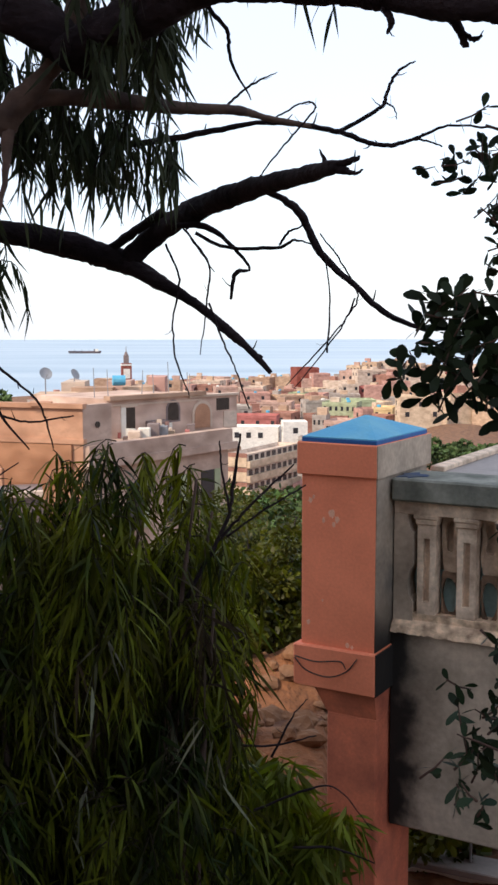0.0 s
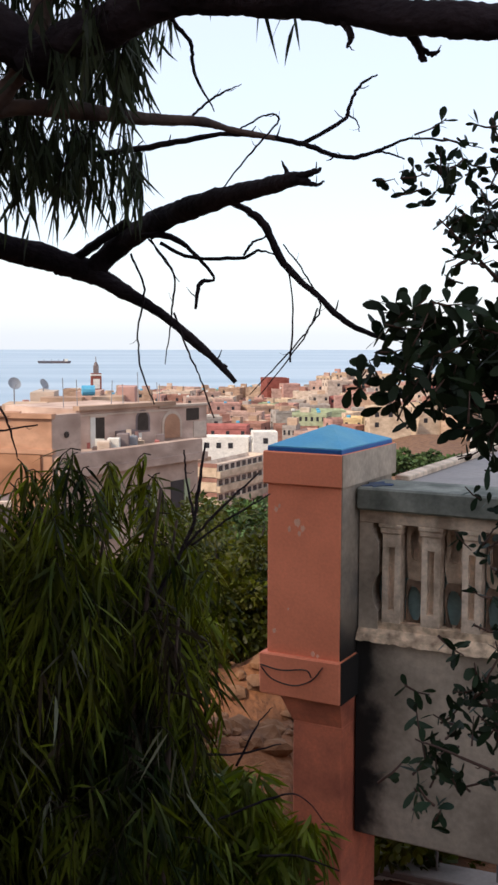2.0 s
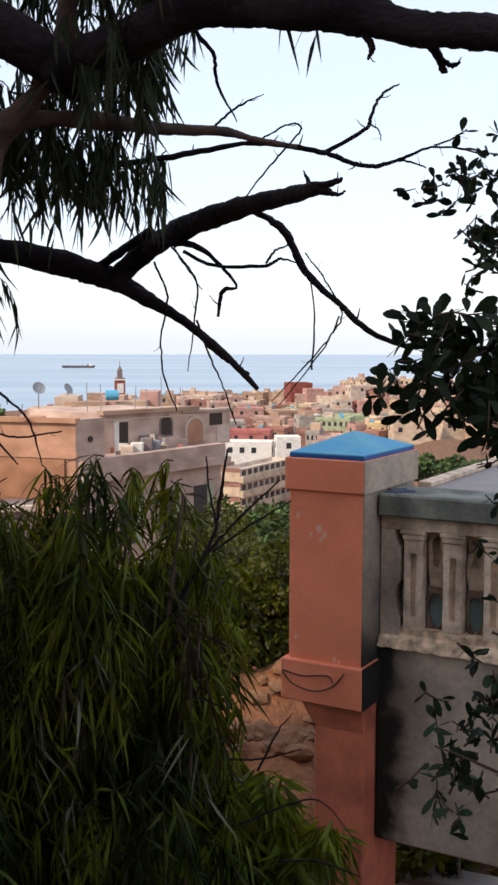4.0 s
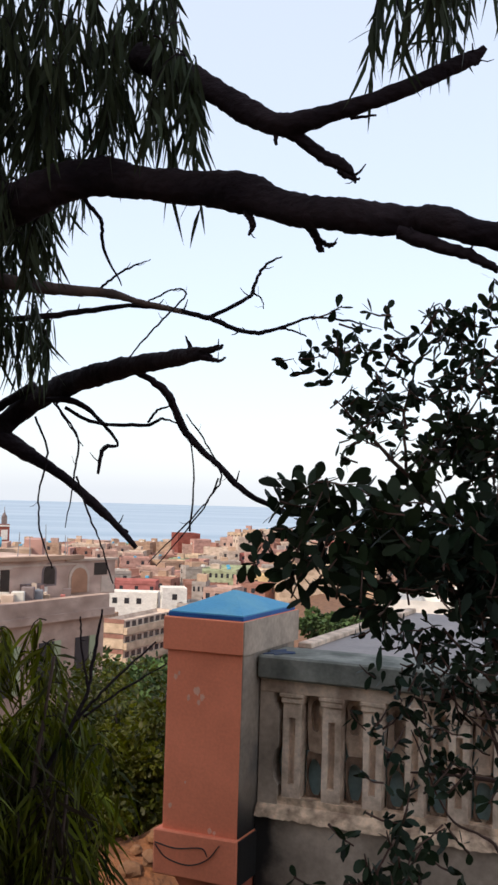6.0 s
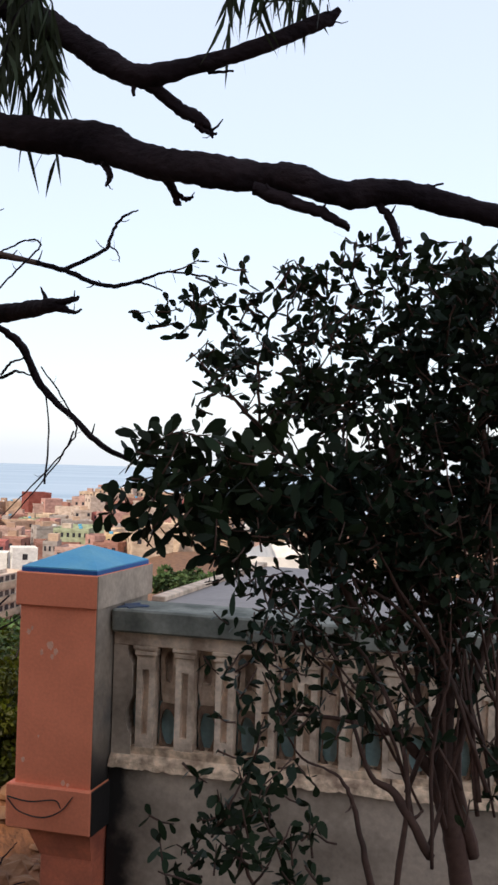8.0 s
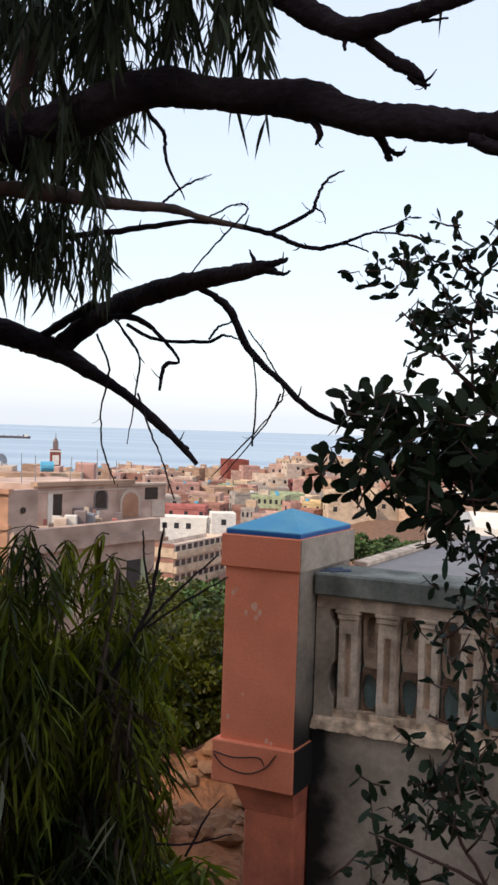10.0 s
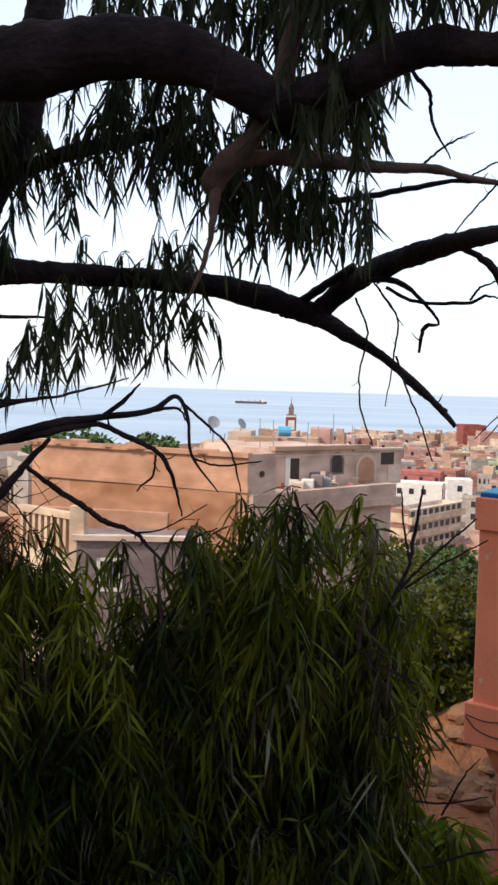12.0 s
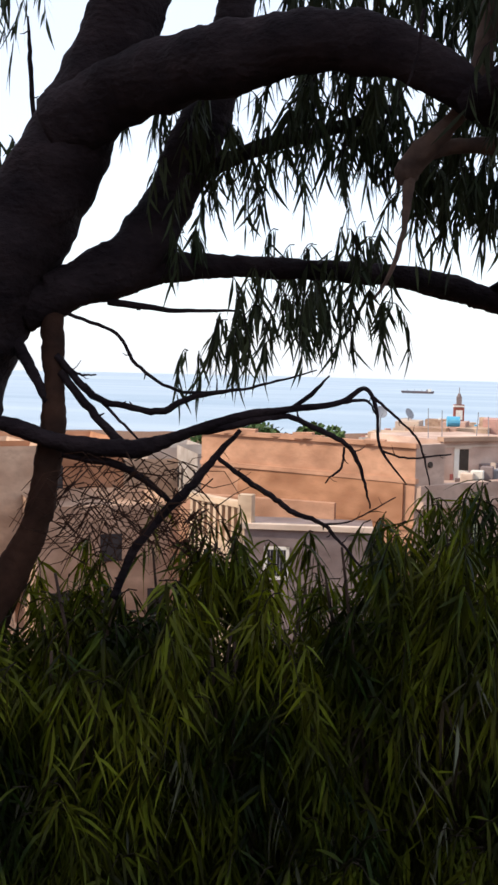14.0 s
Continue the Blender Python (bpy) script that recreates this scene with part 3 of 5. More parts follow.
for i in range(len(ring_f)):
    j = (i + 1) % len(ring_f)
    bm.faces.new((ring_f[i], ring_b[i], ring_b[j], ring_f[j]))
part("plaster_pier", bm, M_GREY, bal, "plastered pier with scalloped edge")
part("infill", boxed(0.05, LEN, 0.395, 0.41, -0.10, 0.19), M_TEAL, bal, "faded teal infill board")
# pale board added behind the slots for the brightness seen through them
part("upper_backing", boxed(0.05, LEN, 0.395, 0.41, 0.30, 0.53), M_CAST, bal)

# its colour carries the painted corner shade next to the pillar
beam = new("terrace_wall", mesh_of(wobble(boxed(-0.01, LEN, 0.245, 0.62, -1.35, -0.15, bevel=0.01), 0.005, 3), "terrace_wall", M_GREY_SHADED))
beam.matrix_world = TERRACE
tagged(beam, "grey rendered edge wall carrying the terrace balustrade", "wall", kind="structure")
deck = new("terrace_floor", mesh_of(boxed(-0.015, LEN, 0.62, 4.2, -0.40, -0.20), "terrace_floor", M_SLAB))
deck.matrix_world = TERRACE
tagged(deck, "grey concrete terrace floor behind the balustrade", "floor", kind="structure")
roof = thing("roof_slab", TERRACE, "flat grey concrete slab with a pale raised edge behind the rail", "slab")
part("slab", wobble(boxed(-0.01, LEN, 0.622, 3.3, 0.60, 0.70), 0.004, 2), M_SLAB, roof)
part("raised_edge", wobble(boxed(0.0, 0.09, 0.84, 3.3, 0.70, 0.735, bevel=0.006), 0.004), M_CAST, roof, "pale raised edge strip")
part("back_panel", boxed(0.05, LEN, 1.3, 1.36, -0.20, 0.60), M_TEAL, roof, "faded teal panel under the slab")
part("side_panel", boxed(0.0, 0.06, 0.86, 3.3, -0.20, 0.60), M_GREY, roof)
for i in range(3):
    part("pillar_stub", boxed(1.0 + i, 1.2 + i, 0.30, 0.58, -3.2, -1.35), M_TERRA_LOW, roof)

# pale yard wall with a pipe rail, below and beyond the terrace edge
yard = thing("yard_wall", pose(1.62, 8.1, 0, 0, 0, -24), "low pale rendered yard wall with a thin pipe rail", "wall")
part("wall", wobble(boxed(-0.9, 3.2, 0, 0.22, -3.6, -2.72, bevel=0.01), 0.01, 3), M_FARWHITE, yard)
part("coping", wobble(boxed(-0.93, 3.23, -0.04, 0.26, -2.72, -2.66, bevel=0.01), 0.008, 3), M_SLAB, yard)
for k in range(9):
    part("rail_post", tube(bmesh.new(), [(-0.8 + 0.48 * k, 0.11, -2.66, 0.012), (-0.8 + 0.48 * k, 0.11, -2.36, 0.012)], 6), M_METAL, yard)
part("pipe_rail", tube(bmesh.new(), [(-0.9, 0.11, -2.36, 0.016), (1.0, 0.11, -2.365, 0.016), (3.2, 0.11, -2.36, 0.016)], 8), M_METAL, yard, smooth=True)

# ---- bank of earth and stones below the terrace ----
rs = random.Random(9)


def stone(x, y, s, seed):
    bm = bmesh.new()
    bmesh.ops.create_icosphere(bm, subdivisions=2, radius=s)
    for v in bm.verts:
        v.co = v.co * (1 + 0.45 * noise.noise(v.co * (1.6 / s) + Vector((seed, 0, seed)))) * 1.0
        v.co.z *= 0.65
    ob = new("stone", mesh_of(bm, "stone", M_ROCK))
    ob.location = (x, y, ground_height(x, y) + 0.1 * s)
    ob.rotation_euler = (rs.uniform(-0.3, 0.3), rs.uniform(-0.3, 0.3), rs.uniform(0, 6))
    return tagged(ob, "rough pale brown stone lying in the earth bank", "stone", group="stones in the bank")


for i in range(90):
    y = rs.uniform(7.6, 11.0)
    stone(rs.uniform(-0.12, 0.09) * y, y, rs.choice((0.04, 0.06, 0.08, 0.13)), i * 1.7)


# ---- houses near and far ----
WINDOW_MESH = {}


def window_mesh(w, h):
    key = (round(w, 2), round(h, 2))
    if key not in WINDOW_MESH:
        bm = bmesh.new()
        add_box(bm, -w / 2, w / 2, -0.05, 0.02, -h / 2, h / 2)
        WINDOW_MESH[key] = mesh_of(bm, "window", M_GLASS_DARK)
    return WINDOW_MESH[key]


def parapet_box(w, dp, h, lip=0.7, inset=0.35):
    bm = boxed(-w / 2, w / 2, -dp / 2, dp / 2, 0, h)
    bm.faces.ensure_lookup_table()
    top = max(bm.faces, key=lambda f: f.calc_center_median().z)
    bmesh.ops.inset_region(bm, faces=[top], thickness=inset)
    top = max(bm.faces, key=lambda f: (round(f.calc_center_median().z, 3), -f.calc_area() * 0 + f.calc_area()))
    for v in top.verts:
        v.co.z -= lip
    return bm


def town_house(x, y, ztop, w, dp, h, turn, material, floors, cols, seed, label, extras=True, group="town houses", name="town_house"):
    r = random.Random(seed)
    ob = thing(name, pose(x, y, ztop - h, 0, 0, turn), label, "house", group)
    part("wall", parapet_box(w, dp, h), material, ob)
    ww, wh = min(1.3, w / cols * 0.45), 1.5
    for side in range(3):
        n = cols if side == 0 else max(1, int(cols * dp / w))
        for fl in range(floors):
            for c in range(n):
                if r.random() < (0.28 if y < 400 else 0.5):
                    continue
                z = h - 2.3 - fl * 3.1
                if z < 1:
                    continue
                win = new("window", window_mesh(ww, wh))
                win.parent = ob
                o = ((c + 0.5) / n - 0.5)
                if side == 0:
                    win.location = (o * w, -dp / 2, z)
                elif side == 1:
                    win.location = (-w / 2, o * dp, z)
                    win.rotation_euler = (0, 0, radians(-90))
                else:
                    win.location = (w / 2, o * dp, z)
                    win.rotation_euler = (0, 0, radians(90))
    if extras:
        part("cornice", boxed(-w / 2 - 0.12, w / 2 + 0.12, -dp / 2 - 0.14, -dp / 2 - 0.003, h - 1.0, h - 0.75), material, ob)
        if r.random() < 0.6:
            a = r.uniform(-0.3, 0.3) * w
            part("stair_head", boxed(a - 1.6, a + 1.6, -1, 2.4, h - 0.7, h + r.uniform(1.2, 2.3)), r.choice(CITY), ob)
        if r.random() < 0.35:
            a = r.uniform(-0.4, 0.4) * w
            part("water_tank", boxed(a - 0.6, a + 0.6, -dp / 2 + 1, -dp / 2 + 2.2, h - 0.7, h + 0.7, bevel=0.15), r.choice((M_BLUE, M_WHITE)), ob)
    return ob


def satellite_dish(x, y, z, size, turn, group="roof dishes"):
    ob = thing("satellite_dish", pose(x, y, z, 0, 0, turn), "grey satellite dish on a rooftop mast", "satellite dish", group)
    bm = bmesh.new()
    k, rings_ = 20, []
    for i in range(5):
        rr = size / 2 * i / 4
        if i == 0:
            rings_.append([bm.verts.new((0, 0, 0))])
        else:
            rings_.append([bm.verts.new((rr * math.cos(2 * math.pi * j / k), -0.5 * rr * rr / size, rr * math.sin(2 * math.pi * j / k))) for j in range(k)])
    for j in range(k):
        bm.faces.new((rings_[0][0], rings_[1][j], rings_[1][(j + 1) % k]))
        for i in range(1, 4):
            bm.faces.new((rings_[i][j], rings_[i + 1][j], rings_[i + 1][(j + 1) % k], rings_[i][(j + 1) % k]))
    for v in bm.verts:
        v.co = Euler((radians(-28), 0, 0)).to_matrix() @ v.co + Vector((0, 0, size * 0.75))
    part("dish", bm, M_METAL, ob, smooth=True)
    part("mast", tube(bmesh.new(), [(0, 0.02, -0.6, 0.04), (0, 0.02, size * 0.75, 0.04)], 6), M_METAL, ob)
    part("arm", tube(bmesh.new(), [(0, 0, size * 0.4, 0.02), (0, -size * 0.5, size * 0.75, 0.02)], 5), M_METAL, ob)
    return ob


# the large sunlit house across the slope
C, R, L = Vector((-8.2, 54.8)), Vector((-0.9, 64.6)), Vector((-21.5, 59.4))
house = thing("large_house", pose(0, 0, 0), "large old plastered house with a sunlit ochre front and flat roof", "house")


def strip(a, b, out, z0, z1, thick=0.3):
    d = (b - a).normalized()
    n = Vector((d.y, -d.x))
    return prism([tuple(a + n * out), tuple(b + n * out), tuple(b - n * thick), tuple(a - n * thick)][::-1], z0, z1)


part("body", prism([tuple(C), tuple(R), tuple(R + Vector((-9, 9))), tuple(L + Vector((-2, 9))), tuple(L)], -22, -4.9), M_SHADEGREY, house)
part("front_wall", strip(L, C, 0.02, -9.5, -2.45, 0.5), M_OCHRE, house, "sunlit ochre plaster front")
part("front_band", strip(L, C + Vector((0.1, 0)), 0.16, -4.45, -4.2), M_OCHRE, house)
part("front_coping", strip(L, C + Vector((0.1, 0)), 0.22, -2.62, -2.38), M_OCHRE, house)
part("front_lower_band", strip(L, C, 0.10, -6.9, -6.6), M_ORANGE, house)
part("front_panel", strip(L + Vector((0.5, -0.1)), C + Vector((-0.6, 0.1)), 0.06, -6.6, -4.5), M_ORANGE, house, "worn orange plaster panel")
side_d = (R - C).normalized()
part("corner_return", strip(C, C + side_d * 2.1, 0.02, -4.9, -2.45, 0.4), M_SHADEGREY, house)
bm = bmesh.new()
# solid dark disc paints the shade of a hole
part("vent_hole", tube(bm, [(C.x + 0.62, C.y + 0.78, -3.5, 0.16), (C.x + 0.70, C.y + 0.73, -3.5, 0.16)], 10), M_DARK, house)
part("roof_edge", strip(C + side_d * 0.1, R, 0.35, -5.35, -4.55, 0.3), M_SHADEGREY, house, "grey roof edge with a worn lip")
part("roof_edge_cornice", strip(C + side_d * 0.1, R + side_d * 0.3, 0.55, -5.75, -5.35, 0.2), M_SHADEGREY, house)
for s, w, z in ((3.2, 1.2, -8.2), (6.5, 1.2, -8.2), (9.6, 1.2, -8.2)):
    p = C + side_d * s
    part("tall_window", strip(p, p + side_d * w, 0.04, z - 1.3, z + 1.3, 0.2), M_GLASS_DARK, house)
    part("shutter", strip(p + side_d * (w + 0.05), p + side_d * (w + 0.6), 0.06, z - 1.3, z + 1.3, 0.01), M_GREEN, house)
# roof room with a dark doorway, set back from the roof edge
P0 = Vector((-7.6, 61.5))
P1 = Vector((-2.6, 66.5))
pd = (P1 - P0).normalized()
part("roof_room", prism([tuple(P0), tuple(P1), tuple(P1 + Vector((-5, 4))), tuple(P0 + Vector((-5, 4)))], -4.9, -2.6), M_ROOFROOM, house)
part("roof_room_coping", strip(P0 - pd * 0.25, P1 + pd * 0.2, 0.3, -2.66, -2.42, 0.3), CITY[2], house)
part("roof_room_string", strip(P0, P1, 0.06, -3.02, -2.92, 0.1), CITY[1], house)
# dark slab paints the doorway's shade; no opening is cut
part("roof_door", strip(P0 + pd * 1.15, P0 + pd * 1.8, 0.03, -4.9, -3.15, 0.1), M_DARK, house, "dark slab standing for the doorway's shade")
part("white_jamb", strip(P0 + pd * 0.75, P0 + pd * 1.1, 0.05, -4.9, -3.1, 0.1), M_WHITE, house)
part("door_lintel", strip(P0 + pd * 0.7, P0 + pd * 1.95, 0.09, -3.1, -2.98, 0.1), CITY[1], house)


def arched(p, width, z0, z1, out, thick):
    """A round-headed slab set on the roof room's wall line."""
    n = Vector((pd.y, -pd.x))
    bm = bmesh.new()
    r = width / 2
    rim = [(0, z0)] + [(r - r * math.cos(math.pi * i / 12), z1 - r + r * math.sin(math.pi * i / 12)) for i in range(13)] + [(width, z0)]
    rings_ = [[bm.verts.new((*(p + pd * u + n * o), z)) for u, z in rim] for o in (out, out - thick)]
    bm.faces.new(rings_[0])
    bm.faces.new(rings_[1][::-1])
    for i in range(len(rim)):
        j = (i + 1) % len(rim)
        bm.faces.new((rings_[0][i], rings_[1][i], rings_[1][j], rings_[0][j]))
    return bm


part("niche", arched(P0 + pd * 4.35, 0.85, -4.1, -2.98, 0.03, 0.1), M_DARK, house, "dark arched window")
part("niche_surround", arched(P0 + pd * 4.2, 1.15, -4.2, -2.85, 0.015, 0.1), M_MAUVE, house)
part("lean_to", strip(P0 + pd * 2.6, P0 + pd * 4.0, 0.7, -4.9, -4.0, 0.1), M_MAUVE, house, "dim lean-to with washing")
for k, (u0, u1, z0, z1) in enumerate(((2.75, 3.05, -4.75, -4.1), (3.15, 3.4, -4.75, -4.2), (3.5, 3.75, -4.6, -4.05), (3.8, 4.0, -4.75, -4.15))):
    part("washing", wobble(strip(P0 + pd * u0, P0 + pd * u1, 0.78, z0, z1, -0.74), 0.03, 4, k), (M_WHITE, M_WHITE, CITY[3], M_WHITE)[k], house, "hanging washing")
Q0 = P0 + pd * 6.0
part("arch_wall", prism([tuple(Q0), tuple(Q0 + pd * 4.2), tuple(Q0 + pd * 4.2 + Vector((-4, 3))), tuple(Q0 + Vector((-4, 3)))], -4.9, -2.75), M_ROOFROOM, house)
part("arch_coping", strip(Q0, Q0 + pd * 4.3, 0.15, -2.8, -2.66, 0.3), CITY[1], house)
part("arch_surround", arched(Q0 + pd * 0.3, 1.7, -4.7, -3.0, 0.05, 0.1), CITY[1], house)
# darker slab stands for the shade inside the arch
part("arch_opening", arched(Q0 + pd * 0.5, 1.3, -4.7, -3.2, 0.08, 0.1), M_OCHRE, house, "round-headed slab, darker for the recess shade")
# dark slab paints the shade of an open bay
part("dark_bay", strip(Q0 + pd * 2.4, Q0 + pd * 3.5, 0.03, -3.7, -2.95, 0.1), M_DARK, house, "dark slab standing for the bay's shade")
part("pale_patch", strip(Q0 + pd * 3.0, Q0 + pd * 4.1, 0.05, -4.8, -3.8, 0.1), CITY[1], house)
for i, (s, wz, mm) in enumerate(((3.4, 0.5, M_WHITE), (4.2, 0.7, M_MAUVE), (4.9, 0.5, M_METAL), (2.6, 0.4, CITY[1]))):
    p = C + side_d * (s + 2.4) + Vector((-0.8, 0.6))
    part("roof_box", boxed(p.x - 0.35, p.x + 0.35, p.y - 0.35, p.y + 0.35, -4.9, -4.6 + wz, bevel=0.04), mm, house)
rr = random.Random(11)
for k in range(20):
    p = C + side_d * rr.uniform(1.5, 11.8) + Vector((-0.8, 0.6)) * rr.uniform(0.8, 3.6)
    s_, h_ = rr.uniform(0.08, 0.28), rr.uniform(0.0, 0.75)
    part("roof_box", wobble(boxed(p.x - s_, p.x + s_, p.y - s_, p.y + s_, -4.9, -4.6 + h_), 0.05, 3, k), rr.choice(CITY + [M_WHITE, M_MAUVE, M_PINK]), house)
for k in range(7):
    p = P0 + pd * rr.uniform(0.3, 8.5) + Vector((-0.8, 0.6)) * rr.uniform(0.3, 2)
    part("aerial", tube(bmesh.new(), [(p.x, p.y, -3, 0.03), (p.x + rr.uniform(-0.1, 0.1), p.y, rr.uniform(-1.5, -0.6), 0.025)], 5), M_METAL, house)
for k in range(9):
    s_ = rr.uniform(0, 0.9)
    q = L + (C - L) * s_
    part("broken_coping", wobble(boxed(q.x - 0.5, q.x + 0.6, q.y - 0.25, q.y + 0.3, -2.5, -2.38 + rr.uniform(0.03, 0.2)), 0.08, 2, k), M_OCHRE, house)
# roof block behind with a flat top and a blue tank
rr = random.Random(3)
for k, (b_, d_, w_, zt_) in enumerate(((-10.0, 70, 2.6, -2.75), (-9.0, 74, 1.6, -2.2), (-8.0, 72, 2.8, -2.5), (-6.6, 73, 1.7, -2.15), (-5.6, 72, 2.0, -2.45), (-4.6, 74, 1.2, -1.9))):
    x_, y_ = bearing(b_, d_)
    part("roof_block", wobble(boxed(x_ - w_ / 2, x_ + w_ / 2, y_, y_ + 2.5, -5.5, zt_), 0.08, 2, k), CITY[(0, 1, 2, 7, 0, 3)[k]], house)
part("blue_tank", tube(bmesh.new(), [(-8.6, 71.0, -2.0, 0.35), (-7.8, 71.2, -2.0, 0.35)], 12), M_BLUE, house, "blue plastic water tank")

# lower annex with a barred window, and a lit stair parapet beside it
annex = thing("annex_house", pose(0, 0, 0), "mauve-grey lower house with a white-framed barred window", "house")
A0, A1 = Vector((-15.6, 49.3)), Vector((-9.5, 50.5))
ad = (A1 - A0).normalized()
part("wall", prism([tuple(A0), tuple(A1), tuple(A1 + Vector((-0.8, 4.0))), tuple(A0 + Vector((-0.8, 4.0)))], -20, -6.45), M_MAUVE, annex)
part("roof_lip", strip(A0 - ad * 0.2, A1, 0.2, -6.45, -6.2, 0.3), CITY[1], annex, "pale roof lip")
win = part("window", strip(A0 + ad * 1.15, A0 + ad * 2.05, 0.02, -8.75, -7.45, 0.1), M_GLASS_DARK, annex, "barred window")
for s0, s1, z0, z1 in ((0.98, 1.15, -8.9, -7.3), (2.05, 2.22, -8.9, -7.3), (0.98, 2.22, -7.45, -7.3), (0.98, 2.22, -8.92, -8.75)):
    part("window_frame", strip(A0 + ad * s0, A0 + ad * s1, 0.07, z0, z1, 0.1), M_WHITE, win, "white window surround")
for k in range(5):
    part("bar", strip(A0 + ad * (1.27 + k * 0.16), A0 + ad * (1.30 + k * 0.16), 0.06, -8.75, -7.45, 0.0), M_METAL, win)
stair = thing("stair_parapet", pose(0, 0, 0), "sunlit cream stair wall with tall balusters", "stair wall")
S0, S1 = Vector((-19.6, 52.2)), Vector((-15.75, 49.6))
sd = (S1 - S0).normalized()
part("wall", strip(S0, S1, 0.0, -20, -7.4, 0.4), CITY[4], stair)
part("coping", strip(S0, S1, 0.08, -5.55, -5.25, 0.4), CITY[4], stair)
part("pier", boxed(-16.0, -15.3, 49.4, 50.0, -9, -4.85), CITY[4], stair)
for k in range(9):
    p = S0 + sd * (0.15 + 0.5 * k)
    part("baluster", strip(p, p + sd * 0.22, 0.0, -7.4, -5.55, 0.2), CITY[4], stair)
part("opening_shade", strip(S0, S1, -0.35, -7.4, -5.55, 0.4), M_OCHRE, stair)
part("rear_wall", prism([(-21, 54.5), (-12.2, 53.9), (-12.2, 54.4), (-21, 55.0)], -12, -5.6), M_OCHRE, stair)

# houses further left on the slope
for i, (b, d, zt, w, h, m) in enumerate(((-28.5, 70, -3.4, 9, 9, M_ORANGE), (-24.0, 82, -5.6, 11, 9, CITY[0]), (-21.6, 88, -5.2, 5, 9, CITY[6]), (-25.5, 62, -6.3, 8, 8, CITY[2]),
                                         (-19.0, 76, -4.6, 4.5, 8, CITY[6]), (-33, 66, -3.5, 9, 9, CITY[0]))):
    x, y = bearing(b, d)
    town_house(x, y, zt, w, 8, h, -b + 12, m, 2, 3, 40 + i, "sunlit plastered house on the near slope", extras=False, group="near slope houses")
satellite_dish(*bearing(-10.4, 66), -1.9, 0.8, 30)
satellite_dish(*bearing(-8.9, 75), -2.35, 0.8, 60)

# town: named buildings first
def px_house(b0, b1, d, drop_top, drop_low, material, floors, cols, label, turn=-20, seed=1, depth=9, **k):
    """A building that fills bearings b0 to b1 at distance d; drops are the slopes down to its top and foot."""
    x, y = bearing((b0 + b1) / 2, d)
    w = d * radians(b1 - b0) * 0.92
    return town_house(x, y, 1.6 - d * drop_top, w, depth, d * (drop_low - drop_top) + 4, -(b0 + b1) / 2 + turn, material, floors, cols, seed, label, **k)


px_house(2.65, 3.95, 600, 0.0385, 0.074, M_RED, 0, 4, "dark brick-red windowless tall block", 14, 3, 16, extras=False)
px_house(3.6, 4.6, 585, 0.044, 0.074, CITY[3], 3, 3, "pink rendered town block", 14, 4, 10)
px_house(4.3, 6.3, 380, 0.0700, 0.092, M_GREEN, 3, 6, "pale green apartment house", -12, 5, 10)
px_house(3.8, 4.6, 335, 0.0820, 0.098, CITY[6], 3, 3, "pale grey town house", -10, 6, 8)
px_house(7.1, 8.2, 350, 0.0745, 0.095, M_YELLOW, 2, 3, "yellow plastered town house", -14, 7, 9)
px_house(8.2, 10.1, 360, 0.0810, 0.095, CITY[4], 2, 5, "cream plastered town house", -14, 8, 9)
px_house(-0.6, 2.0, 330, 0.0825, 0.096, M_PINK, 1, 6, "strong pink low house", -8, 9, 9)
px_house(-0.65, 2.1, 290, 0.0930, 0.107, M_FARWHITE, 1, 4, "long white low house", -8, 10, 7, extras=False)
px_house(2.05, 3.45, 285, 0.0885, 0.104, M_FARWHITE, 1, 1, "short white low house", 6, 11, 7, extras=False)
for i, (b0, b1, t0) in enumerate(((5.6, 6.4, 0.0365), (6.4, 7.3, 0.0335), (7.3, 8.5, 0.0325), (8.5, 9.6, 0.0345), (9.6, 11, 0.036), (11, 12.5, 0.035))):
    px_house(b0, b1, 660 + 8 * i, t0, 0.055, CITY[(4, 0, 1, 4, 0, 1)[i]], 3, 4, "beige block on the hilltop over the sea", -15, 20 + i, 12)

# striped apartment block with balconies
flats = thing("apartment_block", pose(*bearing(1.1, 205), -33, 0, 0, 62), "long beige apartment block with balcony storeys", "apartment block")
part("wall", parapet_box(22, 4.5, 11.2), CITY[1], flats)
for fl in range(4):
    z = 1.0 + fl * 2.7
    part("balcony_band", boxed(-11.2, 11.2, -3.0, -2.2, z - 0.35, z + 0.85), CITY[4], flats, "cream balcony parapet")
    part("end_band", boxed(-11.3, -11.0, -2.3, 2.3, z - 0.2, z + 1.5), CITY[4], flats, "cream wall band")
    part("end_groove", boxed(-11.15, -11.0, -2.28, 2.28, z + 1.55, z + 2.3), CITY[5], flats)
    for c in range(9):
        w1 = new("window", window_mesh(1.5, 1.0))
        w1.parent = flats
        w1.location = (-9.6 + c * 2.4, -2.25, z + 1.35)

# minaret
mx, my = bearing(-6.18, 700)
minaret = thing("minaret", pose(mx, my, -46, 0, 0, 12), "square red and white minaret with a lantern top", "minaret")
part("tower", boxed(-3.2, 3.2, -3.2, 3.2, 0, 23.5), M_RED, minaret)
part("white_panel", boxed(-2.1, 2.1, -3.3, -3.203, 6, 12.4), M_FARWHITE, minaret)
part("white_panel", boxed(-2.1, 2.1, -3.3, -3.203, 13.8, 20), M_FARWHITE, minaret)
part("band", boxed(-3.4, 3.4, -3.4, 3.4, 22.0, 23.0), M_FARWHITE, minaret)
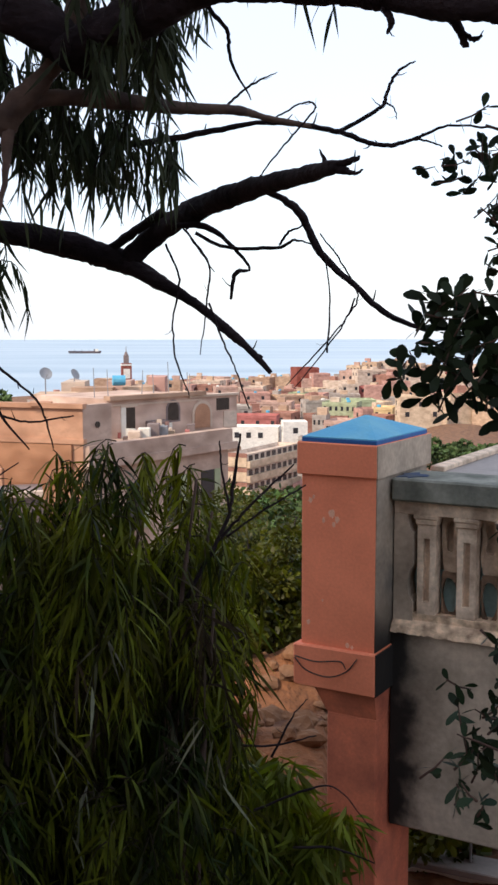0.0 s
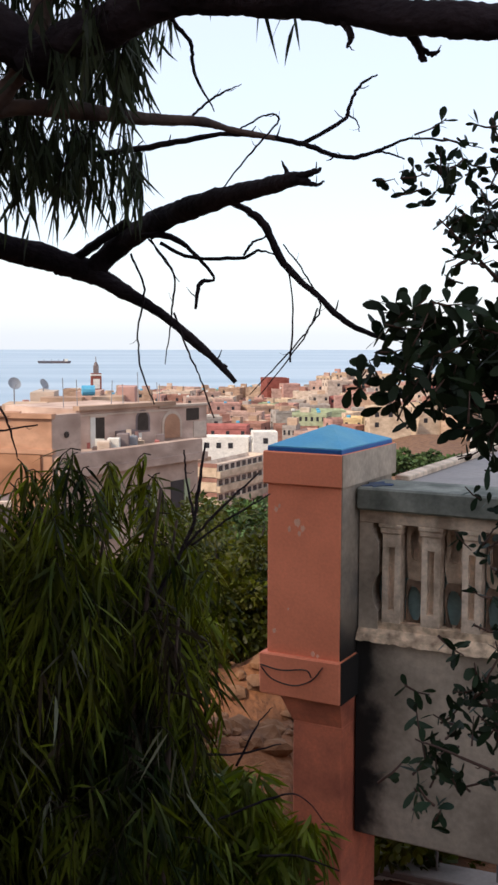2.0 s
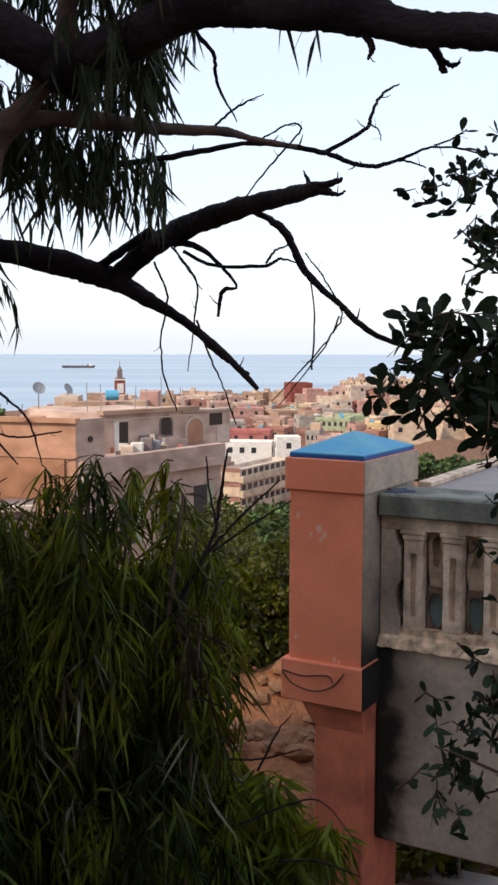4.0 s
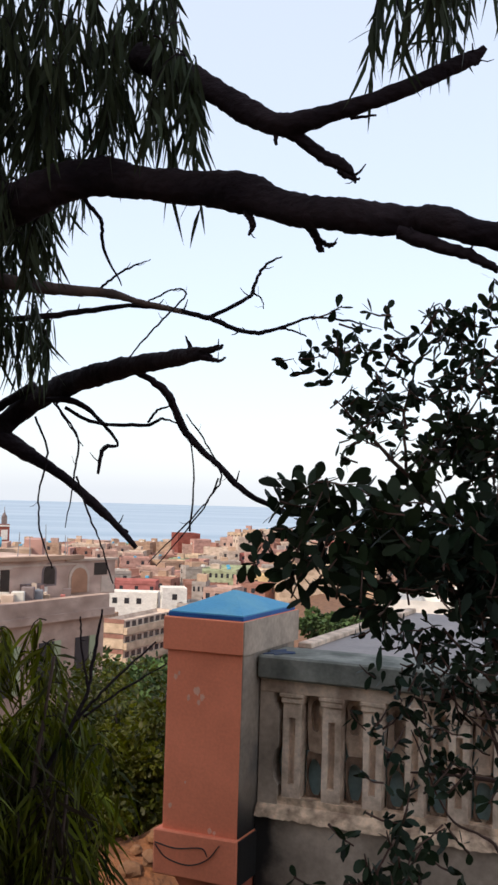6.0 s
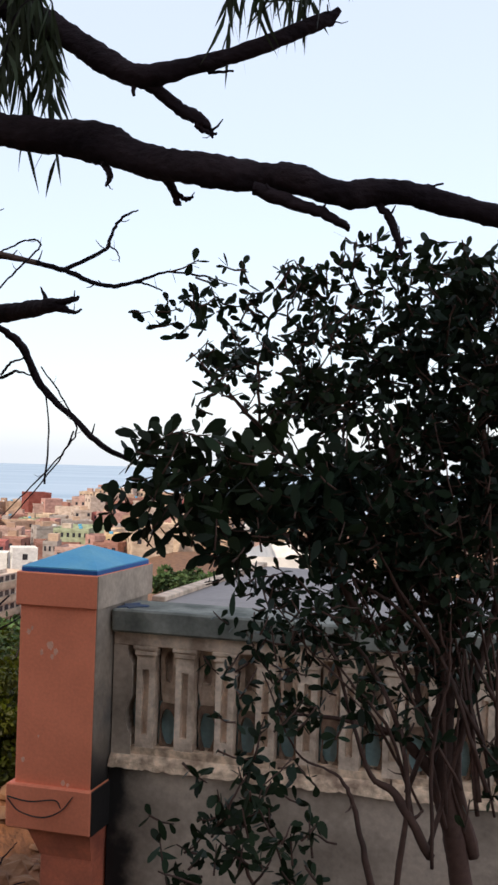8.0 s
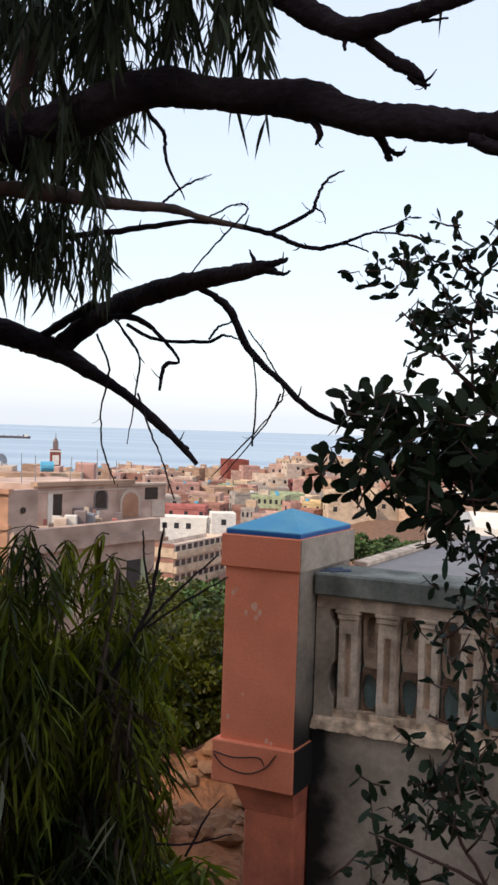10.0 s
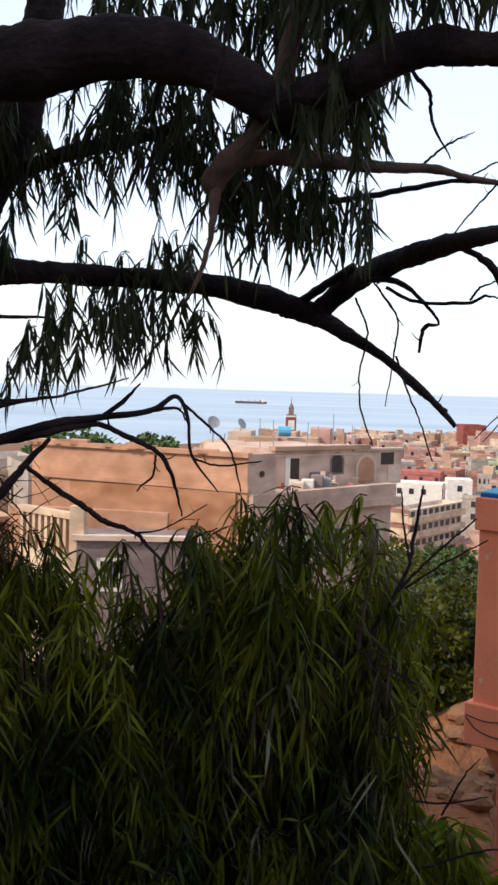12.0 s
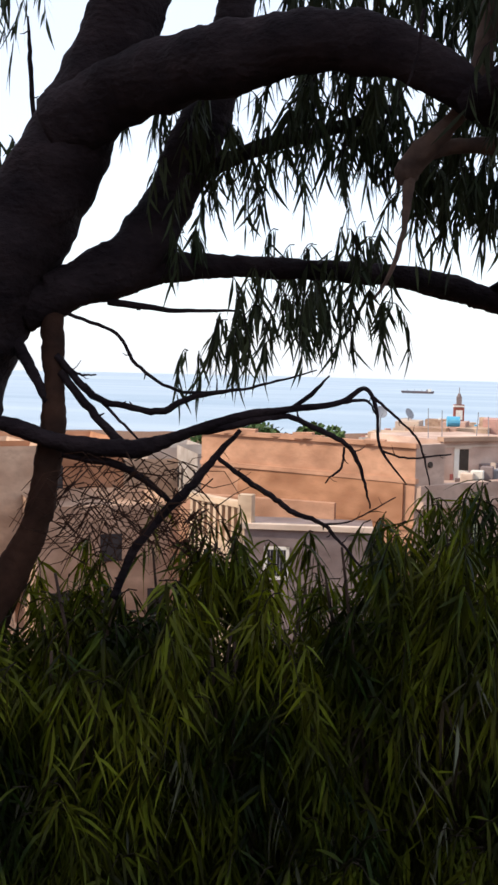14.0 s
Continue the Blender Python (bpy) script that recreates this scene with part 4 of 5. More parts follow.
part("lantern", boxed(-1.6, 1.6, -1.6, 1.6, 23.5, 28.5), M_MAUVE, minaret)
part("spire", tube(bmesh.new(), [(0, 0, 28.5, 1.5), (0, 0, 30, 1.0), (0, 0, 31, 0.3), (0, 0, 34.5, 0.15)], 8), M_MAUVE, minaret)
px_house(-7.9, -6.4, 520, 0.0485, 0.066, CITY[2], 1, 4, "tan flat-roofed building beside the minaret", -8, 31, 10)
px_house(-5.1, -4.7, 480, 0.0455, 0.066, CITY[0], 2, 1, "narrow sand-coloured tower house", -8, 32, 5, extras=False)
px_house(-4.7, -3.2, 470, 0.0500, 0.066, CITY[2], 1, 4, "tan flat-roofed town house", -8, 33, 9)
for b0, b1, d, t0 in ((-9.2, -8.6, 430, 0.0480),):
    x, y = bearing((b0 + b1) / 2, d)
    tank = thing("water_tower", pose(x, y, -30), "pale round water tower on the rooftops", "water tower")
    part("drum", tube(bmesh.new(), [(0, 0, 0, 3.0), (0, 0, 9.5, 3.0), (0, 0, 10.6, 2.2), (0, 0, 11, 0.4)], 14), CITY[6], tank)

# the rest of the town
rs = random.Random(21)
row = 0
d = 215.0
while d < 735:
    b = -11.5 + rs.uniform(0, 0.6)
    while b < 15.5:
        w = rs.uniform(7.5, 15)
        step = math.degrees(w / d) * rs.uniform(1.0, 1.35)
        mid = b + step / 2
        b += step
        if (d < 300 and -1.3 < mid < 4.3) or (d < 350 and -1.2 < mid < 4.2 and d > 280):
            continue
        if d < 335 and mid > 6.5:
            continue
        x, y = bearing(mid, d + rs.uniform(-9, 9))
        zt = ground_height(x, y) + rs.uniform(8.0, 13.0)
        drop = (1.6 - zt) / d
        limit = float(np.interp(mid, [-12, -9, -7, -3.5, -2, 2, 5, 6, 15], [0.068, 0.058, 0.052, 0.052, 0.046, 0.0465, 0.0465, 0.040, 0.038]))
        if drop < limit:
            zt = 1.6 - d * (limit + rs.uniform(0, 0.006))
        m = rs.choice(CITY + [CITY[3], CITY[1], CITY[7]]) if rs.random() > 0.09 else rs.choice((M_FARWHITE, M_GREEN, M_PINK))
        town_house(x, y, zt, w, rs.uniform(8, 13), 15, -mid + rs.choice((-22, -12, 8, 20)) + rs.uniform(-5, 5), m,
                   2 if d < 450 else 1, rs.choice((2, 3)), row, "flat-roofed plastered town house", extras=True)
        row += 1
    d += rs.uniform(27, 37)

# buildings beyond the terrace, seen through the ficus
px_house(14.5, 20.5, 42, 0.085, 0.30, M_FARWHITE, 1, 3, "white house beyond the terrace", -10, 61, 7, group="houses beyond the terrace")
px_house(21.0, 29.5, 36, 0.10, 0.32, CITY[2], 1, 3, "tan house beyond the terrace", -10, 62, 7, group="houses beyond the terrace")
px_house(11.0, 14.0, 60, 0.135, 0.24, CITY[6], 1, 2, "grey house beyond the terrace", -10, 63, 7, group="houses beyond the terrace")

# cargo ship
sx, sy = bearing(-8.35, 2450)
ship = thing("cargo_ship", pose(sx, sy, -60.5, 0, 0, 4), "dark cargo ship with a white bridge at sea", "ship")
bm = bmesh.new()
prof = [(-37, 0), (-35, -4.5), (28, -4.5), (38, 0), (28, 4.5), (-35, 4.5)]
lo = [bm.verts.new((x * 0.94, y * 0.8, 0)) for x, y in prof]
hi = [bm.verts.new((x, y, 4.6 + (1.2 if x < -30 or x > 30 else 0))) for x, y in prof]
bm.faces.new(lo[::-1])
bm.faces.new(hi)
for i in range(6):
    bm.faces.new((lo[i], lo[(i + 1) % 6], hi[(i + 1) % 6], hi[i]))
part("hull", bm, M_SHIP, ship)
part("bridge", boxed(24, 31, -4, 4, 4.6, 10.5), M_WHITE, ship, "white bridge house")
part("funnel", boxed(20.5, 23, -1.2, 1.2, 4.6, 9.5), M_SHIP, ship)
for x in (-22, -6, 10):
    part("mast", boxed(x - 0.4, x + 0.4, -0.4, 0.4, 4.6, 9.0), M_SHIP, ship)

# ---- the gum tree ----
tree = thing("gum_tree", pose(0, 0, 0), "old gum tree with dark peeling limbs and hanging leaves", "tree")


def build_gum_limbs():
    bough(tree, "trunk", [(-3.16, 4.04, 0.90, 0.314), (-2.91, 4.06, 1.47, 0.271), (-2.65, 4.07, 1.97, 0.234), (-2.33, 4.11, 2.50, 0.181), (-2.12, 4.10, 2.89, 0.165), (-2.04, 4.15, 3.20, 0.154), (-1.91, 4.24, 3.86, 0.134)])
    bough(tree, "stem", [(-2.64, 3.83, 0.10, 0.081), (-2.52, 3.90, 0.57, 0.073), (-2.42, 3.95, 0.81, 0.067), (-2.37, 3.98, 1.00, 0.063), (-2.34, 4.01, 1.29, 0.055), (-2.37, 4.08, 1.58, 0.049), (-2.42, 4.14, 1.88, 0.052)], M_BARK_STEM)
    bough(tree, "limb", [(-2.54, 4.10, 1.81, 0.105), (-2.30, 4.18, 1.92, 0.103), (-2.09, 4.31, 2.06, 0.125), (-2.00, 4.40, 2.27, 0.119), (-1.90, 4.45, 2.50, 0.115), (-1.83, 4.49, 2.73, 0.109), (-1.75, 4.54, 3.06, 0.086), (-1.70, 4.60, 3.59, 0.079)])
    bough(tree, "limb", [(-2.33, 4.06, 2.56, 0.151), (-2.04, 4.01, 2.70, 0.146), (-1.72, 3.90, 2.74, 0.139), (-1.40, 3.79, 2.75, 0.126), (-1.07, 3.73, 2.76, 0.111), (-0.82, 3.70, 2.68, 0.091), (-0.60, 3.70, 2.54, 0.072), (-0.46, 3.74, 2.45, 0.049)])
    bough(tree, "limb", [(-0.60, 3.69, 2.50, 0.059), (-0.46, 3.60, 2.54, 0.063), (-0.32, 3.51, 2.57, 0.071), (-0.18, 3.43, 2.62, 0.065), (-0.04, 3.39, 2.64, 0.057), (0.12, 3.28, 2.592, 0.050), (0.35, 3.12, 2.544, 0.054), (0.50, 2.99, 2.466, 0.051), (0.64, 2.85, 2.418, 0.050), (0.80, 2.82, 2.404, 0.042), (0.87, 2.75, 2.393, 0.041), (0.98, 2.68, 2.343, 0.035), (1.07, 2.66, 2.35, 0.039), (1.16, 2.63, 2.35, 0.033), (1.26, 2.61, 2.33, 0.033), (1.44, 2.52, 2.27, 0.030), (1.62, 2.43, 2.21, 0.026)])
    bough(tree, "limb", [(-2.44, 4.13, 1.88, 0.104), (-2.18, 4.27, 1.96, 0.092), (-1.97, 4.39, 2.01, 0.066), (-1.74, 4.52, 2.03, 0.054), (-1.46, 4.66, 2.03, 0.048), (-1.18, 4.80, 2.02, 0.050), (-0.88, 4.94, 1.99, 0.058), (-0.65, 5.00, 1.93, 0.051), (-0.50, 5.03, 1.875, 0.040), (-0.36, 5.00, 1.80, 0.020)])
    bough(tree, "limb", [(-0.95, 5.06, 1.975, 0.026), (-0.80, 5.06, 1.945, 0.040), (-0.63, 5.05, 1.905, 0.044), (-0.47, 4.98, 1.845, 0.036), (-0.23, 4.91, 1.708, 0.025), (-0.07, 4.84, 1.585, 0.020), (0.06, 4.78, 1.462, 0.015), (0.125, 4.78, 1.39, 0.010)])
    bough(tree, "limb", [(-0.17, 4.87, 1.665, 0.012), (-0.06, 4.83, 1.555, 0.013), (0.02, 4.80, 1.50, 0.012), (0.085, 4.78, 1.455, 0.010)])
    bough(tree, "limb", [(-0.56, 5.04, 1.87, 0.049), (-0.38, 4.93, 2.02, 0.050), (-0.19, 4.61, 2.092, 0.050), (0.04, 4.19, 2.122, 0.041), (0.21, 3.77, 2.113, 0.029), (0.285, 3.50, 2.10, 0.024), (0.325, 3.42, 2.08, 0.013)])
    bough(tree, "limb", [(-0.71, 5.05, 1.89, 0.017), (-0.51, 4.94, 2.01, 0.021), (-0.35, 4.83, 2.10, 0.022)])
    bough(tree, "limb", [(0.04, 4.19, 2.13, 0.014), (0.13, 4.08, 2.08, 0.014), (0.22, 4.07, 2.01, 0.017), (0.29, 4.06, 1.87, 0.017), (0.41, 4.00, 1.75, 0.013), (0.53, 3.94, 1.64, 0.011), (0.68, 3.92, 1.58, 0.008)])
    bough(tree, "limb", [(-0.50, 3.77, 2.95, 0.042), (-0.54, 3.76, 2.81, 0.037), (-0.57, 3.75, 2.61, 0.035), (-0.66, 3.78, 2.46, 0.037), (-0.78, 3.80, 2.35, 0.045), (-0.82, 3.81, 2.29, 0.040), (-0.84, 3.81, 2.25, 0.014)], M_BARK_PALE)
    bough(tree, "limb", [(-0.84, 3.81, 2.25, 0.012), (-0.82, 3.81, 2.31, 0.040), (-0.70, 3.82, 2.38, 0.031), (-0.44, 3.95, 2.40, 0.030), (-0.24, 4.07, 2.40, 0.024), (-0.02, 4.18, 2.41, 0.019), (0.11, 4.29, 2.40, 0.013), (0.35, 4.41, 2.38, 0.011)], M_BARK_PALE)
    bough(tree, "twig", [(-0.81, 3.81, 2.28, 0.026), (-0.81, 3.75, 2.11, 0.013), (-0.84, 3.69, 1.94, 0.010), (-0.90, 3.68, 1.83, 0.005)], M_BARK_PALE)
    bough(tree, "twig", [(-0.50, 4.44, 2.32, 0.015), (-0.19, 4.41, 2.36, 0.012), (0.03, 4.40, 2.40, 0.011), (0.19, 4.38, 2.40, 0.012), (0.39, 4.36, 2.36, 0.011), (0.50, 4.35, 2.32, 0.010), (0.59, 4.35, 2.31, 0.009), (0.70, 4.34, 2.34, 0.007), (0.81, 4.33, 2.38, 0.005), (0.96, 4.31, 2.37, 0.004), (1.10, 4.30, 2.34, 0.002)])
    bough(tree, "twig", [(0.37, 4.37, 2.36, 0.009), (0.54, 4.35, 2.45, 0.008), (0.57, 4.35, 2.51, 0.007), (0.61, 4.35, 2.59, 0.006), (0.68, 4.34, 2.63, 0.003)])
    bough(tree, "twig", [(0.56, 4.35, 2.48, 0.004), (0.60, 4.35, 2.45, 0.003), (0.61, 4.35, 2.41, 0.002)])
    bough(tree, "twig", [(0.59, 4.35, 2.31, 0.006), (0.70, 4.34, 2.33, 0.005), (0.79, 4.33, 2.30, 0.003)])
    bough(tree, "twig", [(-0.15, 3.82, 2.73, 0.006), (-0.10, 3.81, 2.66, 0.008), (-0.05, 3.80, 2.60, 0.007), (-0.04, 3.80, 2.51, 0.006), (0.03, 3.79, 2.37, 0.002)])
    bough(tree, "twig", [(-0.09, 4.41, 2.44, 0.006), (-0.03, 4.40, 2.50, 0.006), (0.05, 4.40, 2.56, 0.005), (0.14, 4.39, 2.60, 0.002)])
    bough(tree, "twig", [(0.06, 4.19, 2.16, 0.003), (0.14, 4.18, 2.26, 0.004), (0.21, 4.18, 2.34, 0.004), (0.28, 4.27, 2.43, 0.004), (0.27, 4.28, 2.46, 0.004), (0.22, 4.38, 2.47, 0.004), (0.13, 4.39, 2.42, 0.004)])
    bough(tree, "twig", [(0.25, 3.57, 2.17, 0.002), (0.27, 3.57, 2.13, 0.009), (0.28, 3.57, 2.10, 0.002)])
    bough(tree, "twig", [(-0.28, 4.62, 2.02, 0.010), (-0.17, 4.61, 2.02, 0.013), (-0.07, 4.60, 1.96, 0.010), (0.03, 4.59, 1.84, 0.006), (-0.03, 4.59, 1.82, 0.010), (-0.05, 4.59, 1.71, 0.006)])
    bough(tree, "twig", [(-0.20, 4.61, 1.99, 0.007), (-0.07, 4.60, 1.93, 0.008), (0.14, 4.48, 1.92, 0.007), (0.21, 4.37, 1.94, 0.005), (0.27, 4.17, 1.91, 0.003)])
    bough(tree, "twig", [(0.15, 4.48, 1.93, 0.005), (0.19, 4.47, 1.98, 0.005), (0.25, 4.37, 2.00, 0.003)])
    bough(tree, "twig", [(-0.28, 4.72, 2.06, 0.005), (-0.22, 4.71, 1.97, 0.005), (-0.12, 4.70, 1.83, 0.002)])
    bough(tree, "twig", [(-0.34, 4.82, 1.96, 0.005), (-0.28, 4.81, 1.80, 0.005), (-0.31, 4.81, 1.63, 0.004), (-0.30, 4.81, 1.46, 0.004), (-0.24, 4.80, 1.29, 0.003)])
    bough(tree, "twig", [(-0.25, 4.82, 2.02, 0.005), (-0.15, 4.80, 1.87, 0.005), (-0.16, 4.80, 1.69, 0.004), (-0.19, 4.80, 1.47, 0.002)])
    bough(tree, "twig", [(-0.15, 4.80, 1.70, 0.005), (-0.09, 4.79, 1.54, 0.005), (-0.03, 4.78, 1.40, 0.004), (0.03, 4.78, 1.23, 0.003)])
    bough(tree, "twig", [(0.30, 3.96, 1.86, 0.003), (0.32, 3.96, 1.69, 0.003), (0.31, 3.95, 1.50, 0.004)])
    bough(tree, "twig", [(0.29, 4.06, 1.94, 0.003), (0.36, 3.96, 1.83, 0.003), (0.42, 3.95, 1.71, 0.003), (0.39, 3.95, 1.64, 0.003), (0.30, 3.96, 1.53, 0.003), (0.16, 3.96, 1.38, 0.002)])
    bough(tree, "twig", [(0.41, 3.95, 1.70, 0.003), (0.36, 3.95, 1.59, 0.003), (0.19, 3.96, 1.37, 0.002)])
    bough(tree, "stub", [(0.30, 3.45, 2.10, 0.015), (0.345, 3.40, 2.11, 0.010), (0.365, 3.40, 2.12, 0.004)])
    bough(tree, "stub", [(0.30, 3.45, 2.09, 0.013), (0.345, 3.40, 2.07, 0.007), (0.375, 3.40, 2.08, 0.003)])
    bough(tree, "stub", [(0.63, 2.90, 2.56, 0.009), (0.66, 2.90, 2.54, 0.008), (0.69, 2.90, 2.54, 0.003)])
    bough(tree, "stub", [(0.96, 2.77, 2.85, 0.012), (0.98, 2.77, 2.84, 0.008), (0.99, 2.77, 2.85, 0.003)])
    bough(tree, "stub", [(0.39, 3.06, 2.47, 0.010), (0.41, 3.06, 2.43, 0.011), (0.40, 3.06, 2.40, 0.004)])
    bough(tree, "stub", [(0.54, 2.98, 2.43, 0.010), (0.58, 2.97, 2.39, 0.014), (0.60, 2.97, 2.34, 0.010)])
    bough(tree, "stub", [(0.58, 2.97, 2.38, 0.007), (0.62, 2.96, 2.36, 0.008), (0.64, 2.96, 2.37, 0.003)])
    bough(tree, "stub", [(0.77, 2.77, 2.36, 0.018), (0.87, 2.73, 2.32, 0.019), (0.95, 2.70, 2.29, 0.017), (1.01, 2.69, 2.26, 0.010), (1.02, 2.69, 2.25, 0.004)])
    bough(tree, "stub", [(1.09, 2.65, 2.32, 0.012), (1.13, 2.64, 2.26, 0.012), (1.16, 2.64, 2.18, 0.005)])
    bough(tree, "stub", [(1.14, 2.64, 2.21, 0.004), (1.18, 2.63, 2.22, 0.005)])
    bough(tree, "stub", [(1.20, 2.62, 2.37, 0.004), (1.26, 2.61, 2.38, 0.003)])
    bough(tree, "limb", [(0.07, 3.34, 3.015, 0.046), (0.235, 3.13, 2.87, 0.041), (0.355, 3.02, 2.765, 0.038), (0.465, 2.92, 2.682, 0.035), (0.60, 2.85, 2.703, 0.026), (0.745, 2.79, 2.741, 0.023), (0.865, 2.78, 2.80, 0.022), (0.94, 2.77, 2.84, 0.021), (0.98, 2.77, 2.86, 0.017), (1.00, 2.76, 2.88, 0.009)])
    bough(tree, "limb", [(0.45, 2.92, 2.68, 0.023), (0.515, 2.91, 2.647, 0.019), (0.585, 2.91, 2.60, 0.018), (0.64, 2.90, 2.573, 0.017), (0.67, 2.90, 2.545, 0.009), (0.68, 2.90, 2.525, 0.003)])
    bough(tree, "stub", [(0.45, 2.92, 2.67, 0.011), (0.455, 2.92, 2.625, 0.005)])
    bough(tree, "stub", [(0.65, 2.85, 2.69, 0.005), (0.72, 2.84, 2.70, 0.003)])
    bough(tree, "limb", [(-2.78, 3.78, 1.38, 0.034), (-2.50, 3.86, 1.32, 0.034), (-2.27, 3.92, 1.25, 0.040), (-2.03, 3.95, 1.23, 0.041), (-1.89, 3.99, 1.24, 0.037), (-1.70, 4.00, 1.31, 0.021), (-1.50, 4.07, 1.38, 0.018), (-1.31, 4.13, 1.41, 0.015), (-1.13, 4.19, 1.44, 0.012), (-1.03, 4.22, 1.50, 0.009), (-0.98, 4.23, 1.41, 0.008), (-0.96, 4.23, 1.26, 0.006), (-0.85, 4.25, 1.11, 0.003)])
    bough(tree, "twig", [(-1.03, 4.22, 1.50, 0.007), (-0.91, 4.25, 1.39, 0.006), (-0.81, 4.27, 1.29, 0.005), (-0.76, 4.28, 1.11, 0.003)])
    bough(tree, "twig", [(-0.96, 4.23, 1.25, 0.005), (-0.85, 4.26, 1.22, 0.005), (-0.68, 4.31, 1.24, 0.003)])
    bough(tree, "twig", [(-1.13, 4.19, 1.44, 0.007), (-1.02, 4.22, 1.45, 0.006), (-0.98, 4.23, 1.39, 0.003)])
    bough(tree, "limb", [(-1.94, 3.97, 1.21, 0.018), (-1.81, 4.02, 1.28, 0.018), (-1.57, 4.04, 1.33, 0.016), (-1.35, 4.12, 1.38, 0.014), (-1.21, 4.15, 1.33, 0.012), (-1.08, 4.19, 1.26, 0.010), (-1.02, 4.20, 1.13, 0.007), (-0.99, 4.20, 1.01, 0.004)])
    bough(tree, "twig", [(-1.35, 4.12, 1.39, 0.009), (-1.25, 4.15, 1.46, 0.010), (-1.17, 4.18, 1.55, 0.004)])
    bough(tree, "twig", [(-1.10, 4.18, 1.26, 0.006), (-1.11, 4.17, 1.18, 0.006), (-1.17, 4.15, 1.11, 0.003)])
    bough(tree, "limb", [(-2.25, 3.93, 1.20, 0.020), (-2.04, 3.99, 1.16, 0.018), (-1.91, 4.03, 1.09, 0.016), (-1.80, 4.05, 1.00, 0.012)])
    bough(tree, "limb", [(-1.51, 4.06, 1.32, 0.010), (-1.61, 4.02, 1.20, 0.016), (-1.69, 3.99, 1.09, 0.021), (-1.80, 3.95, 0.97, 0.021), (-1.91, 3.90, 0.81, 0.021), (-1.98, 3.86, 0.62, 0.016)])
    bough(tree, "twig", [(-1.60, 4.03, 1.21, 0.009), (-1.47, 4.06, 1.11, 0.012), (-1.37, 4.08, 1.05, 0.012), (-1.29, 4.10, 0.99, 0.011), (-1.17, 4.14, 0.94, 0.009), (-1.11, 4.15, 0.88, 0.007), (-1.01, 4.17, 0.77, 0.004)])
    bough(tree, "twig", [(-1.17, 4.14, 0.94, 0.006), (-1.06, 4.17, 0.96, 0.004), (-0.89, 4.23, 1.06, 0.003)])
    bough(tree, "limb", [(-2.34, 4.04, 1.61, 0.014), (-2.18, 4.07, 1.44, 0.018), (-2.04, 4.11, 1.40, 0.014), (-1.90, 4.15, 1.38, 0.016), (-1.78, 4.20, 1.44, 0.014), (-1.59, 4.26, 1.48, 0.008)])
    bough(tree, "twig", [(-2.32, 4.11, 1.79, 0.009), (-2.12, 4.17, 1.71, 0.008), (-2.03, 4.18, 1.58, 0.008), (-1.86, 4.23, 1.47, 0.008), (-1.65, 4.29, 1.47, 0.007), (-1.47, 4.35, 1.51, 0.006), (-1.28, 4.41, 1.57, 0.003)])
    bough(tree, "twig", [(-2.18, 4.21, 1.85, 0.017), (-1.92, 4.29, 1.82, 0.012), (-1.64, 4.38, 1.82, 0.005)])
    bough(tree, "limb", [(-2.32, 4.04, 1.54, 0.018), (-2.19, 4.07, 1.38, 0.020), (-2.02, 4.05, 1.23, 0.018)])
    bough(tree, "twig", [(-2.22, 4.07, 1.49, 0.008), (-2.10, 4.09, 1.37, 0.007), (-1.98, 4.12, 1.25, 0.005)])
    bough(tree, "limb", [(-2.65, 4.06, 1.82, 0.031), (-2.50, 4.04, 1.61, 0.027), (-2.36, 4.01, 1.41, 0.022)])
    bough(tree, "twig", [(-2.31, 4.04, 1.58, 0.007), (-2.24, 4.06, 1.53, 0.006), (-2.17, 4.08, 1.53, 0.003)])
    bough(tree, "limb", [(-1.82, 4.47, 2.45, 0.042), (-1.62, 4.44, 2.52, 0.035), (-1.41, 4.40, 2.56, 0.033), (-1.20, 4.36, 2.59, 0.028), (-0.98, 4.33, 2.65, 0.016)])
    bough(tree, "twig", [(-2.61, 4.34, 2.58, 0.009), (-2.65, 4.36, 2.92, 0.011), (-2.67, 4.37, 3.15, 0.006)])
    bough(tree, "twig", [(-0.74, 3.57, 2.79, 0.008), (-0.76, 3.55, 2.61, 0.006), (-0.81, 3.53, 2.48, 0.003)])
    bough(tree, "shoot", [(-0.24, 4.50, 0.44, 0.010), (-0.07, 4.54, 0.77, 0.009), (-0.04, 4.56, 0.94, 0.008), (-0.01, 4.58, 1.14, 0.004)])
    bough(tree, "shoot", [(-0.11, 4.53, 0.68, 0.008), (0.02, 4.54, 0.82, 0.007), (0.22, 4.56, 1.01, 0.004)])
    bough(tree, "shoot", [(-0.07, 4.53, 0.70, 0.006), (0.10, 4.54, 0.82, 0.005), (0.27, 4.55, 0.92, 0.003)])
    bough(tree, "shoot", [(-0.06, 4.54, 0.82, 0.006), (-0.09, 4.56, 0.99, 0.005), (-0.10, 4.57, 1.11, 0.003)])
    bough(tree, "shoot", [(-0.13, 4.82, -0.32, 0.007), (0.10, 4.82, -0.35, 0.006), (0.34, 4.82, -0.30, 0.003)])
    bough(tree, "shoot", [(0.02, 4.78, -0.66, 0.008), (0.29, 4.79, -0.55, 0.006), (0.44, 4.79, -0.55, 0.004), (0.60, 4.77, -0.74, 0.002)])
    bough(tree, "shoot", [(0.23, 4.77, -0.82, 0.007), (0.42, 4.76, -0.82, 0.006), (0.61, 4.75, -0.89, 0.003)])
